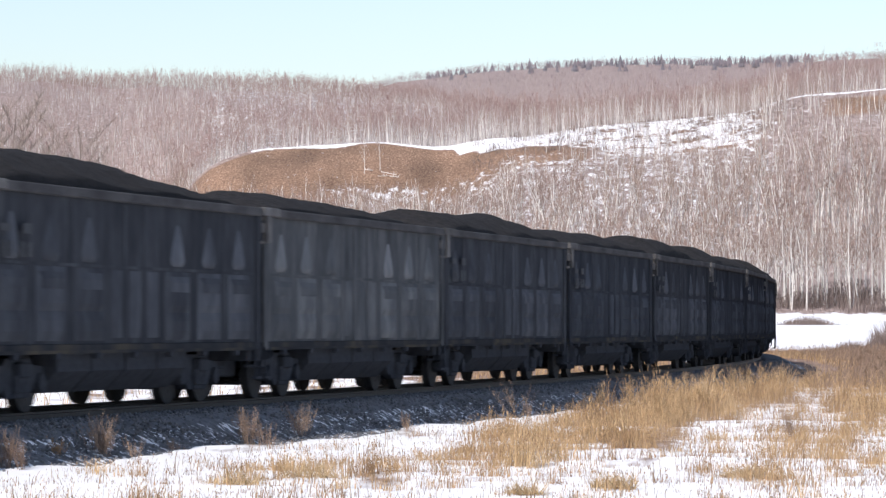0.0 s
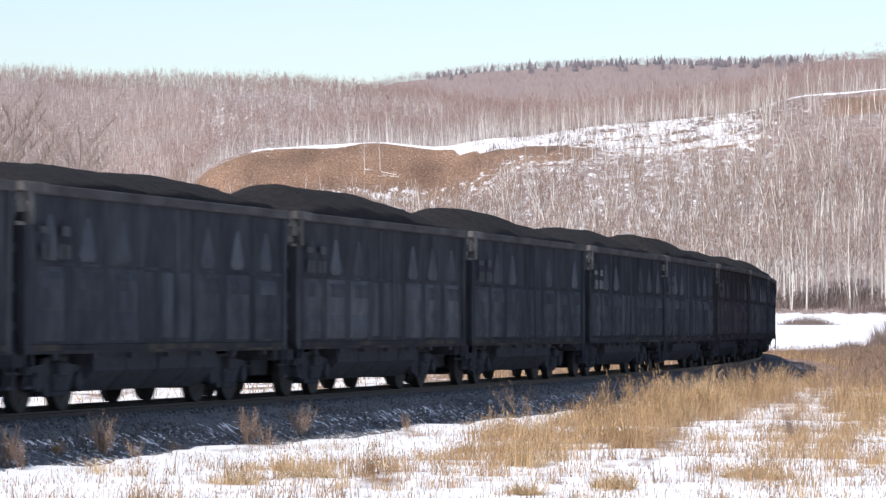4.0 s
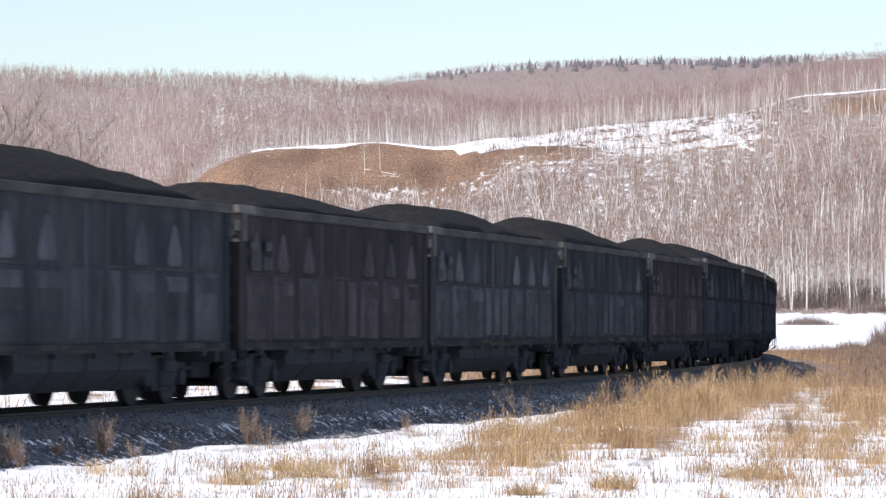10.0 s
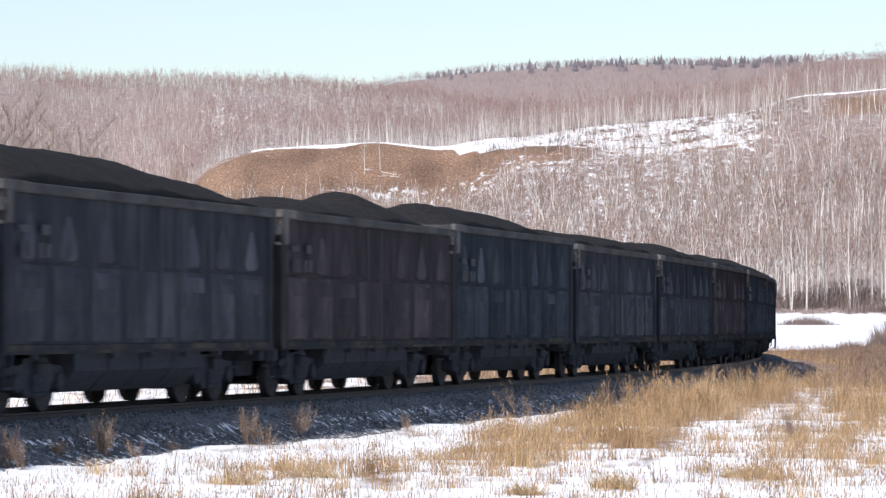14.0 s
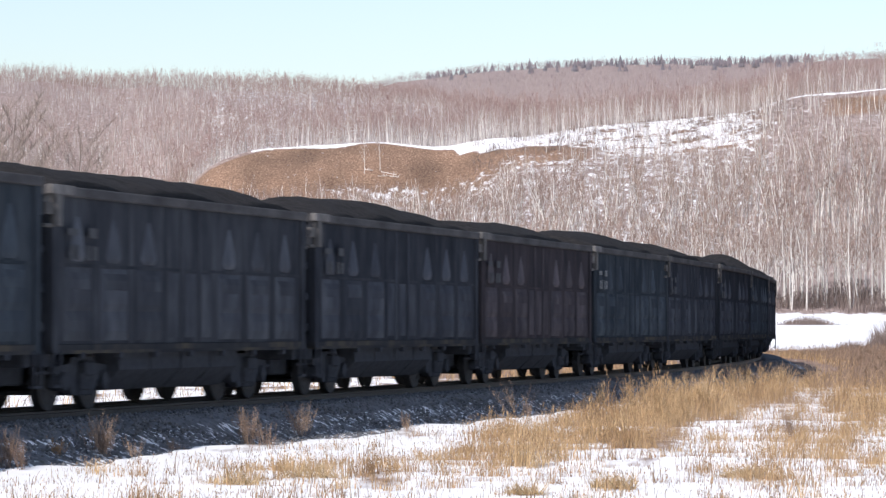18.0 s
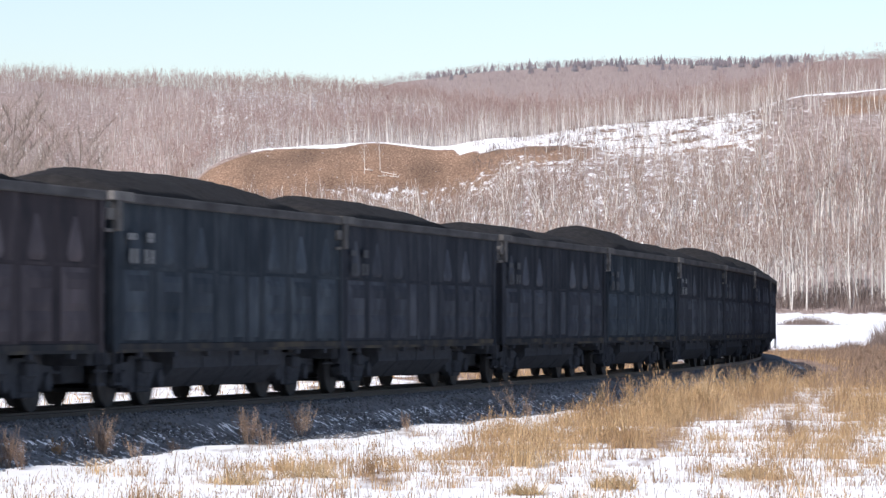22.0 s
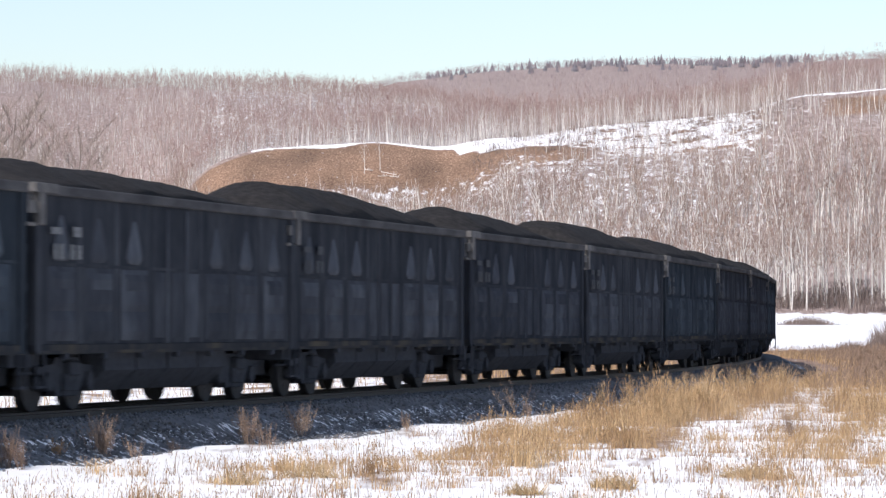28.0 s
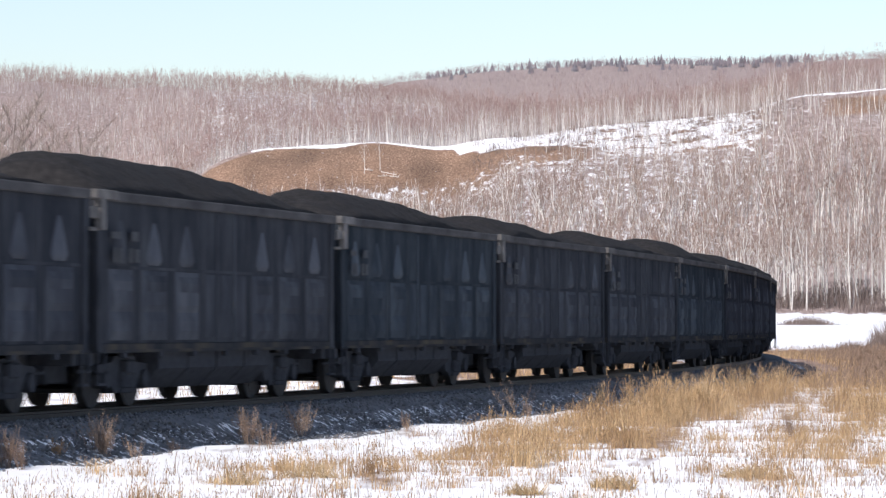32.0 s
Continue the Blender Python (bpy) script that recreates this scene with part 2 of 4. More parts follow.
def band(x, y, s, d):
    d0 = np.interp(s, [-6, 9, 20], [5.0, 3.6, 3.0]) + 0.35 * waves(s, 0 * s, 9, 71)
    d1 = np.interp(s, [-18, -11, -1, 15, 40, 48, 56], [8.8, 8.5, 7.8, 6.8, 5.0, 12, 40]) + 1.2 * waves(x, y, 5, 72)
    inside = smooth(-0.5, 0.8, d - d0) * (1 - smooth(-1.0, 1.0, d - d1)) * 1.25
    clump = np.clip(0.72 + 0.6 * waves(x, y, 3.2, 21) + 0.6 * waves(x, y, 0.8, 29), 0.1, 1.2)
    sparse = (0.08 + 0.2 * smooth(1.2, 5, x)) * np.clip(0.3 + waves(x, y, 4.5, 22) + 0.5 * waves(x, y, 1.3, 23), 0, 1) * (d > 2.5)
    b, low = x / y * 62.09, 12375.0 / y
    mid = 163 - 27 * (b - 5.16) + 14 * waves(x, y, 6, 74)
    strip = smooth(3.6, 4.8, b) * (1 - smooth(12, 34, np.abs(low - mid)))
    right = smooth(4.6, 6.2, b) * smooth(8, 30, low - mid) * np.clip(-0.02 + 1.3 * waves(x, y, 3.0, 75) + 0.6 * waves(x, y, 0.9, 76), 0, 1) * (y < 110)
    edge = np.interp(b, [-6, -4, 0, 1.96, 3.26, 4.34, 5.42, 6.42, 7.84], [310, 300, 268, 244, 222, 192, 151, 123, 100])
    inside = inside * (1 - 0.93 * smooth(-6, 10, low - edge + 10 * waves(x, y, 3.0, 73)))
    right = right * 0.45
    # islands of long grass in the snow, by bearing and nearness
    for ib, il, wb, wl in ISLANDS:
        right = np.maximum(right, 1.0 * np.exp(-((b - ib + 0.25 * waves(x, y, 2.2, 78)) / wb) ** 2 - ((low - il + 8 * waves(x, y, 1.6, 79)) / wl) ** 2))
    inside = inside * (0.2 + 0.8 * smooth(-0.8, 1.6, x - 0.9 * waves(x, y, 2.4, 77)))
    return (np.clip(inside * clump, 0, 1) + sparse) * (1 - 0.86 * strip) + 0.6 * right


def build_ground():
    xs = spaced((-4000, -700, 24), (-700, -240, 26), (-240, -40, 60), (-40, 60, 160), (60, 260, 60), (260, 700, 26), (700, 4000, 24))
    ys = spaced((-1500, -60, 20), (-60, 20, 16), (20, 130, 190), (130, 330, 70), (330, 640, 40), (640, 900, 60), (900, 985, 50), (985, 1010, 30), (1010, 1060, 14), (1060, 1760, 50), (1760, 4600, 50))
    X, Y = np.meshgrid(xs, ys)
    Z = height(X, Y)
    b = X / np.maximum(Y, 300.0) * 62.09
    # snow cover: open on the field, thin on the cut bank, patchy in the woods
    cover = np.full(X.shape, 0.16)
    near = 1 - smooth(140, 330, Y)
    bank = smooth(-4.75, -4.35, b) * (1 - smooth(2.4, 2.9, b)) * smooth(905, 925, Y - 8 * waves(X, Y, 60, 8)) * (1 - smooth(-1.2, 1.2, Y - 996.5 - 1.8 * waves(X, Y, 26, 14)))
    edge = np.interp(b, [-0.15, 0.3, 1.0, 2.0, 2.8, 3.4], [1003, 986, 973, 960, 945, 932]) + 3.5 * waves(X, Y, 18, 17)
    bank *= 1 - smooth(-2, 2, Y - edge) * smooth(-0.2, 0.0, b)
    bank = np.maximum(bank, smooth(6.6, 7.0, b) * smooth(945, 955, Y) * (1 - smooth(984, 989, Y)))
    cover = cover - (0.345 - 0.165 * smooth(-2.4, -1.4, b) * (1 - smooth(928, 948, Y + 14 * waves(X, Y, 30, 15)))) * bank
    woods = smooth(634, 648, Y)
    clear = smooth(-0.15, 0.0, b) * (1 - smooth(5.0, 6.0, b)) * smooth(-2, 2, Y - edge) * (1 - smooth(1000, 1006, Y))
    cover = cover - (0.05 * smooth(1.6, 2.2, b) + 0.03 * smooth(3.4, 4.4, b)) * clear + (0.02 - 0.17 * np.clip(0.1 + 0.8 * waves(X, Y, 22, 81) + 0.6 * waves(X, Y, 8, 82), 0, 1) * smooth(0.4, 1.6, b)) * clear
    lip = smooth(-1.2, 1.2, Y - 996.5 - 1.8 * waves(X, Y, 26, 14)) * (1 - smooth(1006, 1012, Y)) * smooth(-3.5, -3.1, b) * (1 - smooth(0.6, 1.2, b) * (1 - smooth(5.7, 5.95, b)))
    cover = cover - (0.20 + 0.03 * smooth(1000, 1010, Y) + 0.03 * smooth(4.5, 5.5, b) + 0.09 * smooth(5.6, 6.6, b) + 0.09 * (1 - smooth(-4.6, -3.9, b)) + 0.1 * (1 - smooth(690, 740, Y))) * woods * (1 - np.maximum(clear, lip)) * (1 - bank) - 0.2 * smooth(1900, 2400, Y)
    cover = cover - 0.2 * (1 - smooth(-3.6, -3.2, b)) * smooth(-5.5, -5.0, b) * smooth(985, 995, Y) * (1 - smooth(1015, 1030, Y))
    cover = cover + 0.3 * smooth(330, 420, Y) * (1 - smooth(640, 655, Y)) * (X > -30)
    s, d = beside(X, Y)
    s, d = s.reshape(X.shape), d.reshape(X.shape) - HALF
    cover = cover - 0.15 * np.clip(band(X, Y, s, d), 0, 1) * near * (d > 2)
    cover -= 0.3 * smooth(60, 130, Y) * (1 - smooth(300, 350, Y)) * smooth(8, 18, X)
    cover -= 0.1 * (d < -4) * near * smooth(80, 110, Y)
    cover -= 0.3 * smooth(-3, 3, X) * (d < -3) * smooth(60, 75, Y) * (1 - smooth(230, 300, Y))
    me = bpy.data.meshes.new("ground")
    ny, nx = X.shape
    idx = np.arange(ny * nx).reshape(ny, nx)
    q = np.stack([idx[:-1, :-1], idx[:-1, 1:], idx[1:, 1:], idx[1:, :-1]], -1).reshape(-1, 4)
    me.vertices.add(ny * nx)
    me.vertices.foreach_set("co", np.stack([X, Y, Z], -1).astype(np.float32).ravel())
    me.loops.add(len(q) * 4)
    me.loops.foreach_set("vertex_index", q.astype(np.int32).ravel())
    me.polygons.add(len(q))
    me.polygons.foreach_set("loop_start", np.arange(0, len(q) * 4, 4, dtype=np.int32))
    me.polygons.foreach_set("use_smooth", np.ones(len(q), bool))
    me.update(calc_edges=True)
    a = me.attributes.new("snow", "FLOAT", "POINT")
    a.data.foreach_set("value", cover.astype(np.float32).ravel())
    a = me.attributes.new("wood", "FLOAT", "POINT")
    a.data.foreach_set("value", np.maximum(woods * (1 - bank) * (1 - clear), 0.35 * near).astype(np.float32).ravel())
    me.materials.append(M_GROUND)
    return tagged(new("ground", me), "snowy field and wooded hills with dry brown soil patches", "ground", kind="structure")


build_ground()


def build_track():
    """Ballast bed swept along the line, rails and sleepers."""
    s = np.arange(-90, 560, 1.0)
    prof = [(-3.1, -0.06), (-2.75, 0.08), (-1.8, RAIL_Z - 0.15), (-0.9, RAIL_Z - 0.13), (-0.65, RAIL_Z - 0.17), (0.65, RAIL_Z - 0.17), (0.9, RAIL_Z - 0.13), (1.8, RAIL_Z - 0.15), (2.2, 0.34), (2.5, 0.17), (2.85, 0.03), (3.15, -0.06)]
    verts, faces, cover = [], [], []
    for i, a in enumerate(s):
        for j, (d, z) in enumerate(prof):
            w = 0.05 * noise.noise((a * 0.9, d * 2, 0)) if abs(d) > 1.5 else 0
            x, y, _ = line(a, d + w)
            verts.append((x, y, z + 0.6 * w))
            cover.append(float(-0.35 + 0.30 * (z < 0.4)))
    n = len(prof)
    for i in range(len(s) - 1):
        for j in range(n - 1):
            faces.append((i * n + j, i * n + j + 1, (i + 1) * n + j + 1, (i + 1) * n + j))
    bed = link_mesh("ballast", verts, faces, M_BALLAST)
    a = bed.data.attributes.new("snow", "FLOAT", "POINT")
    a.data.foreach_set("value", cover)
    tagged(bed, "grey crushed stone ballast bank with snow in its hollows", "ballast", kind="structure")
    head = [(-0.065, 0), (0.065, 0), (0.065, 0.012), (0.012, 0.03), (0.012, 0.135), (0.036, 0.148), (0.036, 0.178), (-0.036, 0.178), (-0.036, 0.148), (-0.012, 0.135), (-0.012, 0.03), (-0.065, 0.012)]
    track = tagged(new("track"), "single railway track with rusty steel rails on sleepers", "track", kind="structure")
    for side in (-0.797, 0.797):
        verts, faces = [], []
        ss = np.arange(-90, 560, 2.0)
        for a in ss:
            for d, z in head:
                x, y, _ = line(a, side + d)
                verts.append((x, y, RAIL_Z - 0.18 + z))
        n = len(head)
        for i in range(len(ss) - 1):
            for j in range(n):
                k = (j + 1) % n
                faces.append((i * n + j, i * n + k, (i + 1) * n + k, (i + 1) * n + j))
        link_mesh("rail", verts, faces, M_RAIL, track)
    return track


TRACK = build_track()

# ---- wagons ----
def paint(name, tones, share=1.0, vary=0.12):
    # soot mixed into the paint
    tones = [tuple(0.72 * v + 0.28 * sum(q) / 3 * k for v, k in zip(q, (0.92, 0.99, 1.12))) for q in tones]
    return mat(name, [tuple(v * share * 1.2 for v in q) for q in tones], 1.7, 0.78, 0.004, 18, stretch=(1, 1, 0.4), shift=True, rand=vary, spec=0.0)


# the paint of frames and plates, and paler shares of it for pressed panels
TONES = {
    "slate": ((0.0215, 0.0240, 0.0300), (0.0330, 0.0364, 0.0440), (0.0500, 0.0545, 0.0625)),
    "ash": ((0.0260, 0.0282, 0.0338), (0.0395, 0.0425, 0.0496), (0.0600, 0.0640, 0.0715)),
    "grey": ((0.042, 0.045, 0.048), (0.066, 0.069, 0.072), (0.105, 0.106, 0.106)),
    "brown": ((0.0240, 0.0222, 0.0262), (0.0385, 0.0328, 0.0368), (0.0590, 0.0480, 0.0515)),
    "green": ((0.0165, 0.0220, 0.0290), (0.0270, 0.0345, 0.0435), (0.0440, 0.0535, 0.0625)),
    "black": ((0.0190, 0.0216, 0.0280), (0.0300, 0.0336, 0.0422), (0.0460, 0.0500, 0.0585)),
}
PAINT = {k: paint("sooty_%s_paint" % k, t) for k, t in TONES.items()}
PANEL = {k: paint("dusty_%s_panel" % k, t, 1.36, 0.18) for k, t in TONES.items()}
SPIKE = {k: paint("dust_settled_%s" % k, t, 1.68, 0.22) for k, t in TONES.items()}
# dusty steel whose pale colour also holds the sun on the front corners
M_LIGHT = mat("dusty_sunlit_steel", [(0.052, 0.050, 0.049), (0.092, 0.088, 0.086), (0.145, 0.138, 0.133)], 3.0, 0.85, 0.004, 25, shift=True, rand=0.3)
M_GRIME = mat("grimy_brown_sill", [(0.024, 0.026, 0.031), (0.038, 0.040, 0.044), (0.080, 0.070, 0.056)], 0.9, 0.85, 0.004, 18, stretch=(1, 1, 0.5), shift=True, spec=0.0)
M_CHORD = mat("dusty_top_chord", [(0.040, 0.0395, 0.042), (0.063, 0.062, 0.065), (0.096, 0.094, 0.094)], 2.0, 0.85, 0.003, 25, stretch=(0.4, 1, 1), spec=0.05)
M_IRON = mat("sooty_cast_iron", [(0.038, 0.042, 0.051), (0.060, 0.065, 0.077)], 6.0, 0.95, 0.004, 30, spec=0.0)
M_WHEEL = mat("worn_wheel_steel", [(0.024, 0.025, 0.029), (0.046, 0.047, 0.051)], 6.0, 0.75, 0.002, 40, metal=0.2)

BODY = 13.5            # length of a wagon's body
PITCH = 13.92          # length over the couplers
TOP = 3.55             # top of the body over the rail head
SILL = 0.927
POSTS = [-4.74, -3.03, -1.32, 1.32, 3.03, 4.74]
BAYS = [(-6.4, -4.74), (-4.74, -3.03), (-3.03, -1.32), (1.32, 3.03), (3.03, 4.74), (4.74, 6.4)]
BELT = 2.33            # height of the belt between the two rows of panels


def spike(x0, x1, side, top):
    """A pressed teardrop bulge of the upper row: narrow above, broad and proud over the belt, rounded across."""
    bm = bmesh.new()
    c, w = (x0 + x1) / 2, (x1 - x0) * 0.29
    z0, z1, y = BELT + 0.05, top - 0.46, HALF - 0.088
    rows = []
    for f in (0.0, 0.05, 0.14, 0.3, 0.5, 0.72, 0.9, 1.0):
        wide = w * (min(1.0, 0.55 + f * 4) if f < 0.14 else 1.0) * (1 - 0.93 * f) ** 0.75
        rise = 0.085 * math.sin(min(1.0, f / 0.12) * math.pi / 2) * (1 - f) ** 0.8
        rows.append([bm.verts.new((c + wide * k / 3, side * (y + rise * math.cos(k / 3 * math.pi / 2)), z0 + (z1 - z0) * f)) for k in range(-3, 4)])
    for a, b in zip(rows, rows[1:]):
        for k in range(6):
            bm.faces.new((a[k], a[k + 1], b[k + 1], b[k])).smooth = True
    bmesh.ops.recalc_face_normals(bm, faces=bm.faces[:])
    if sum(f.normal.y for f in bm.faces) * side < 0:
        bmesh.ops.reverse_faces(bm, faces=bm.faces[:])
    return bm


def pressed(x0, x1, z0, z1, side, proud=0.05):
    """A pressed rectangular bulge with sloping borders."""
    bm = bmesh.new()
    y = HALF - 0.085
    e = 0.15
    a = [bm.verts.new((x, side * y, z)) for x, z in ((x0, z0), (x1, z0), (x1, z1), (x0, z1))]
    b = [bm.verts.new((x, side * (y + proud), z)) for x, z in ((x0 + e, z0 + e), (x1 - e, z0 + e), (x1 - e, z1 - e * 1.2), (x0 + e, z1 - e * 1.2))]
    bm.faces.new(a)
    bm.faces.new(b)
    for i in range(4):
        j = (i + 1) % 4
        bm.faces.new((a[i], a[j], b[j], b[i]))
    bmesh.ops.recalc_face_normals(bm, faces=bm.faces[:])
    return bm


def wheelset_mesh():
    bm = cyl(0.08, (0, -1.1, 0), (0, 1.1, 0), 10)
    for s in (-1, 1):
        cyl(0.478, (0, s * 0.735, 0), (0, s * 0.865, 0), 32, bm=bm)
        cyl(0.505, (0, s * 0.715, 0), (0, s * 0.745, 0), 32, bm=bm)
        cyl(0.36, (0, s * 0.866, 0), (0, s * 0.872, 0), 24, bm=bm)
        cyl(0.14, (0, s * 0.70, 0), (0, s * 0.93, 0), 14, bm=bm)
        for k in range(4):
            a = k * math.pi / 2
            cyl(0.035, (0.26 * math.cos(a), s * 0.86, 0.26 * math.sin(a)), (0.26 * math.cos(a), s * 0.88, 0.26 * math.sin(a)), 8, bm=bm)
    return bm


def build_wagon(top=TOP):
    w = new("coal_wagon")
    p, d, e = PAINT["slate"], PANEL["slate"], SPIKE["slate"]
    h = BODY / 2
    for side in (-1, 1):
        part("side_wall", box(-h, h, *sorted((side * (HALF - 0.14), side * (HALF - 0.09))), SILL + 0.1, top - 0.1), p, w)
        part("top_chord", box(-h - 0.02, h + 0.02, *sorted((side * (HALF - 0.16), side * HALF)), top - 0.16, top, 0.02), M_CHORD, w, "dusty grey steel top chord")
        part("side_sill", box(-h, h, *sorted((side * (HALF - 0.2), side * (HALF - 0.055))), SILL, SILL + 0.15, 0.012), M_GRIME, w, "grimy brown lower sill plate")
        part("sill_lip", box(-h, h, *sorted((side * (HALF - 0.2), side * (HALF - 0.05))), SILL - 0.004, SILL + 0.05), M_GRIME, w)
        part("belt", box(-h + 0.1, h - 0.1, *sorted((side * (HALF - 0.09), side * (HALF - 0.08))), BELT - 0.03, BELT + 0.02), p, w)
        for x in POSTS:
            part("post", box(x - 0.1, x + 0.1, *sorted((side * (HALF - 0.09), side * (HALF - 0.084))), SILL + 0.15, top - 0.16), p, w)
        for x in (-h + 0.11, h - 0.11):
            part("corner_post", box(x - 0.11, x + 0.11, *sorted((side * (HALF - 0.2), side * (HALF - 0.035))), SILL, top - 0.1, 0.02), p, w)
        for x0, x1 in BAYS:
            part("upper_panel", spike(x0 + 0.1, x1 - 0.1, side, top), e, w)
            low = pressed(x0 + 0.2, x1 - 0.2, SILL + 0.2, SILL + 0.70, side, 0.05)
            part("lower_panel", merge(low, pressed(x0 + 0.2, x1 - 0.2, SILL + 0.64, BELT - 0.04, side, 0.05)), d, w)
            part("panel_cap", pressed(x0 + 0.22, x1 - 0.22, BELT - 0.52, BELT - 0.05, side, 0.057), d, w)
        for x in (-0.5, 0.5):
            part("middle_rib", box(x - 0.055, x + 0.055, *sorted((side * (HALF - 0.09), side * (HALF - 0.072))), SILL + 0.15, top - 0.2, 0.006), d, w)
        for x in (-0.9, 0.0, 0.9):
            part("middle_panel", pressed(x - 0.28, x + 0.28, SILL + 0.24, BELT - 0.06, side, 0.028), d, w)
        # hatches and their hinges under the sill
        for i in range(7):
            x = -5.4 + i * 1.8
            part("hatch_stop", box(x - 0.06, x + 0.06, *sorted((side * (HALF - 0.16), side * (HALF - 0.04))), SILL - 0.09, SILL + 0.02, 0.012), M_IRON, w)
    for end in (-1, 1):
        part("end_wall", box(*sorted((end * (h - 0.12), end * (h - 0.06))), -HALF + 0.1, HALF - 0.1, SILL + 0.2, top - 0.1), p, w)
        part("end_chord", box(*sorted((end * (h - 0.14), end * (h + 0.02))), -HALF + 0.16, HALF - 0.16, top - 0.16, top, 0.02), M_CHORD, w, "dusty grey steel end chord")
        for z in (1.35, 1.95, 2.55):
            part("end_rib", box(*sorted((end * (h - 0.06), end * (h + 0.06))), -HALF + 0.2, HALF - 0.2, z - 0.08, z + 0.08, 0.03), p, w)
        for side in (-1, 1):
            # bracket plates and post cap at the front corners, sun painted in; a plain dark cap at the rear
            if end < 0:
                br = box(-h - 0.36, -h + 0.02, *sorted((side * (HALF - 0.13), side * (HALF - 0.03))), top - 0.46, top - 0.27, 0.012)
                box(-h - 0.36, -h + 0.02, *sorted((side * (HALF - 0.13), side * (HALF - 0.05))), top - 0.66, top - 0.60, 0.012, bm=br)
                part("corner_bracket", br, M_LIGHT, w, "dusty bracket plate, pale with painted-in sun")
                part("post_cap", box(-h - 0.012, -h + 0.24, *sorted((side * (HALF - 0.1), side * (HALF + 0.02))), top - 0.64, top - 0.13, 0.015), M_LIGHT, w, "dusty post cap, pale with painted-in sun")
                part("corner_plate", box(-h - 0.2, -h + 0.8, *sorted((side * (HALF - 0.1), side * (HALF + 0.02))), top - 0.14, top + 0.012, 0.012), M_LIGHT, w, "dusty corner plate on the chord, pale with painted-in sun")
            else:
                part("post_cap", box(h - 0.2, h + 0.012, *sorted((side * (HALF - 0.1), side * (HALF - 0.02))), top - 0.62, top - 0.15, 0.015), p, w)
            step = box(*sorted((end * (h - 0.32), end * (h - 0.28))), *sorted((side * (HALF - 0.05), side * (HALF - 0.02))), 0.42, SILL + 0.05)
            box(*sorted((end * (h - 0.02), end * (h + 0.02))), *sorted((side * (HALF - 0.05), side * (HALF - 0.02))), 0.42, SILL + 0.05, bm=step)
            box(*sorted((end * (h - 0.32), end * (h + 0.02))), *sorted((side * (HALF - 0.12), side * (HALF - 0.02))), 0.4, 0.44, bm=step)
            part("step", step, M_IRON, w)
        part("draft_box", box(*sorted((end * 5.6, end * (h - 0.05))), -0.6, 0.6, 0.42, 0.95, 0.03), M_IRON, w)
        part("end_sill", box(*sorted((end * (h - 0.3), end * (h - 0.06))), -HALF + 0.2, HALF - 0.2, 0.72, 1.22, 0.02), M_IRON, w)
        cp = box(*sorted((end * (h - 0.3), end * (PITCH / 2 - 0.12))), -0.13, 0.13, 0.93, 1.17, 0.03)
        box(*sorted((end * (PITCH / 2 - 0.22), end * (PITCH / 2 - 0.01))), -0.2, 0.2, 0.88, 1.22, 0.05, bm=cp)
        part("coupler", cp, M_IRON, w, "black cast-iron automatic coupler")
        hose = cyl(0.03, (end * (h + 0.05), 0.35, 0.95), (end * (h + 0.14), 0.33, 0.6), 8)
        cyl(0.03, (end * (h + 0.14), 0.33, 0.6), (end * (PITCH / 2), 0.3, 0.52), 8, bm=hose)
        part("brake_hose", hose, M_IRON, w)
    part("floor", box(-h + 0.1, h - 0.1, -HALF + 0.14, HALF - 0.14, 1.22, 1.3), M_IRON, w)
    part("centre_sill", box(-h + 0.1, h - 0.1, -0.24, 0.24, 0.86, 1.22, 0.02), M_IRON, w)
    for x in (-2.6, -0.9, 0.9, 2.6):
        part("cross_bearer", box(x - 0.09, x + 0.09, -HALF + 0.2, HALF - 0.2, 0.92, 1.22, 0.02), M_IRON, w)
    for side in (-1, 1):
        for k in range(4):
            x = -2.4 + k * 1.6
            bm = bmesh.new()
            q = [(side * 0.25, 0.30), (side * 0.95, 0.30), (side * 1.3, 0.64), (side * 1.3, 1.2), (side * 0.25, 1.2)]
            for dx in (-0.76, 0.76):
                for yy, zz in q:
                    bm.verts.new((x + dx, yy, zz))
            bm.verts.ensure_lookup_table()
            bm.faces.new(bm.verts[:5])
            bm.faces.new(bm.verts[5:])
            for f in range(5):
                g = (f + 1) % 5
                bm.faces.new([bm.verts[f], bm.verts[g], bm.verts[g + 5], bm.verts[f + 5]])
            bmesh.ops.recalc_face_normals(bm, faces=bm.faces[:])
            part("hatch_cover", bm, M_IRON, w)
    part("brake_pipe", cyl(0.03, (-6.2, -0.95, 0.62), (6.2, -0.95, 0.62), 8), M_IRON, w)
    part("air_reservoir", cyl(0.17, (-1.9, 0.55, 0.78), (-1.0, 0.55, 0.78), 16), M_IRON, w)
    part("brake_cylinder", cyl(0.18, (0.6, -0.5, 0.78), (1.2, -0.5, 0.78), 16), M_IRON, w)
    part("brake_rod", cyl(0.03, (-3.2, -0.12, 0.66), (3.2, -0.12, 0.66), 8), M_IRON, w)
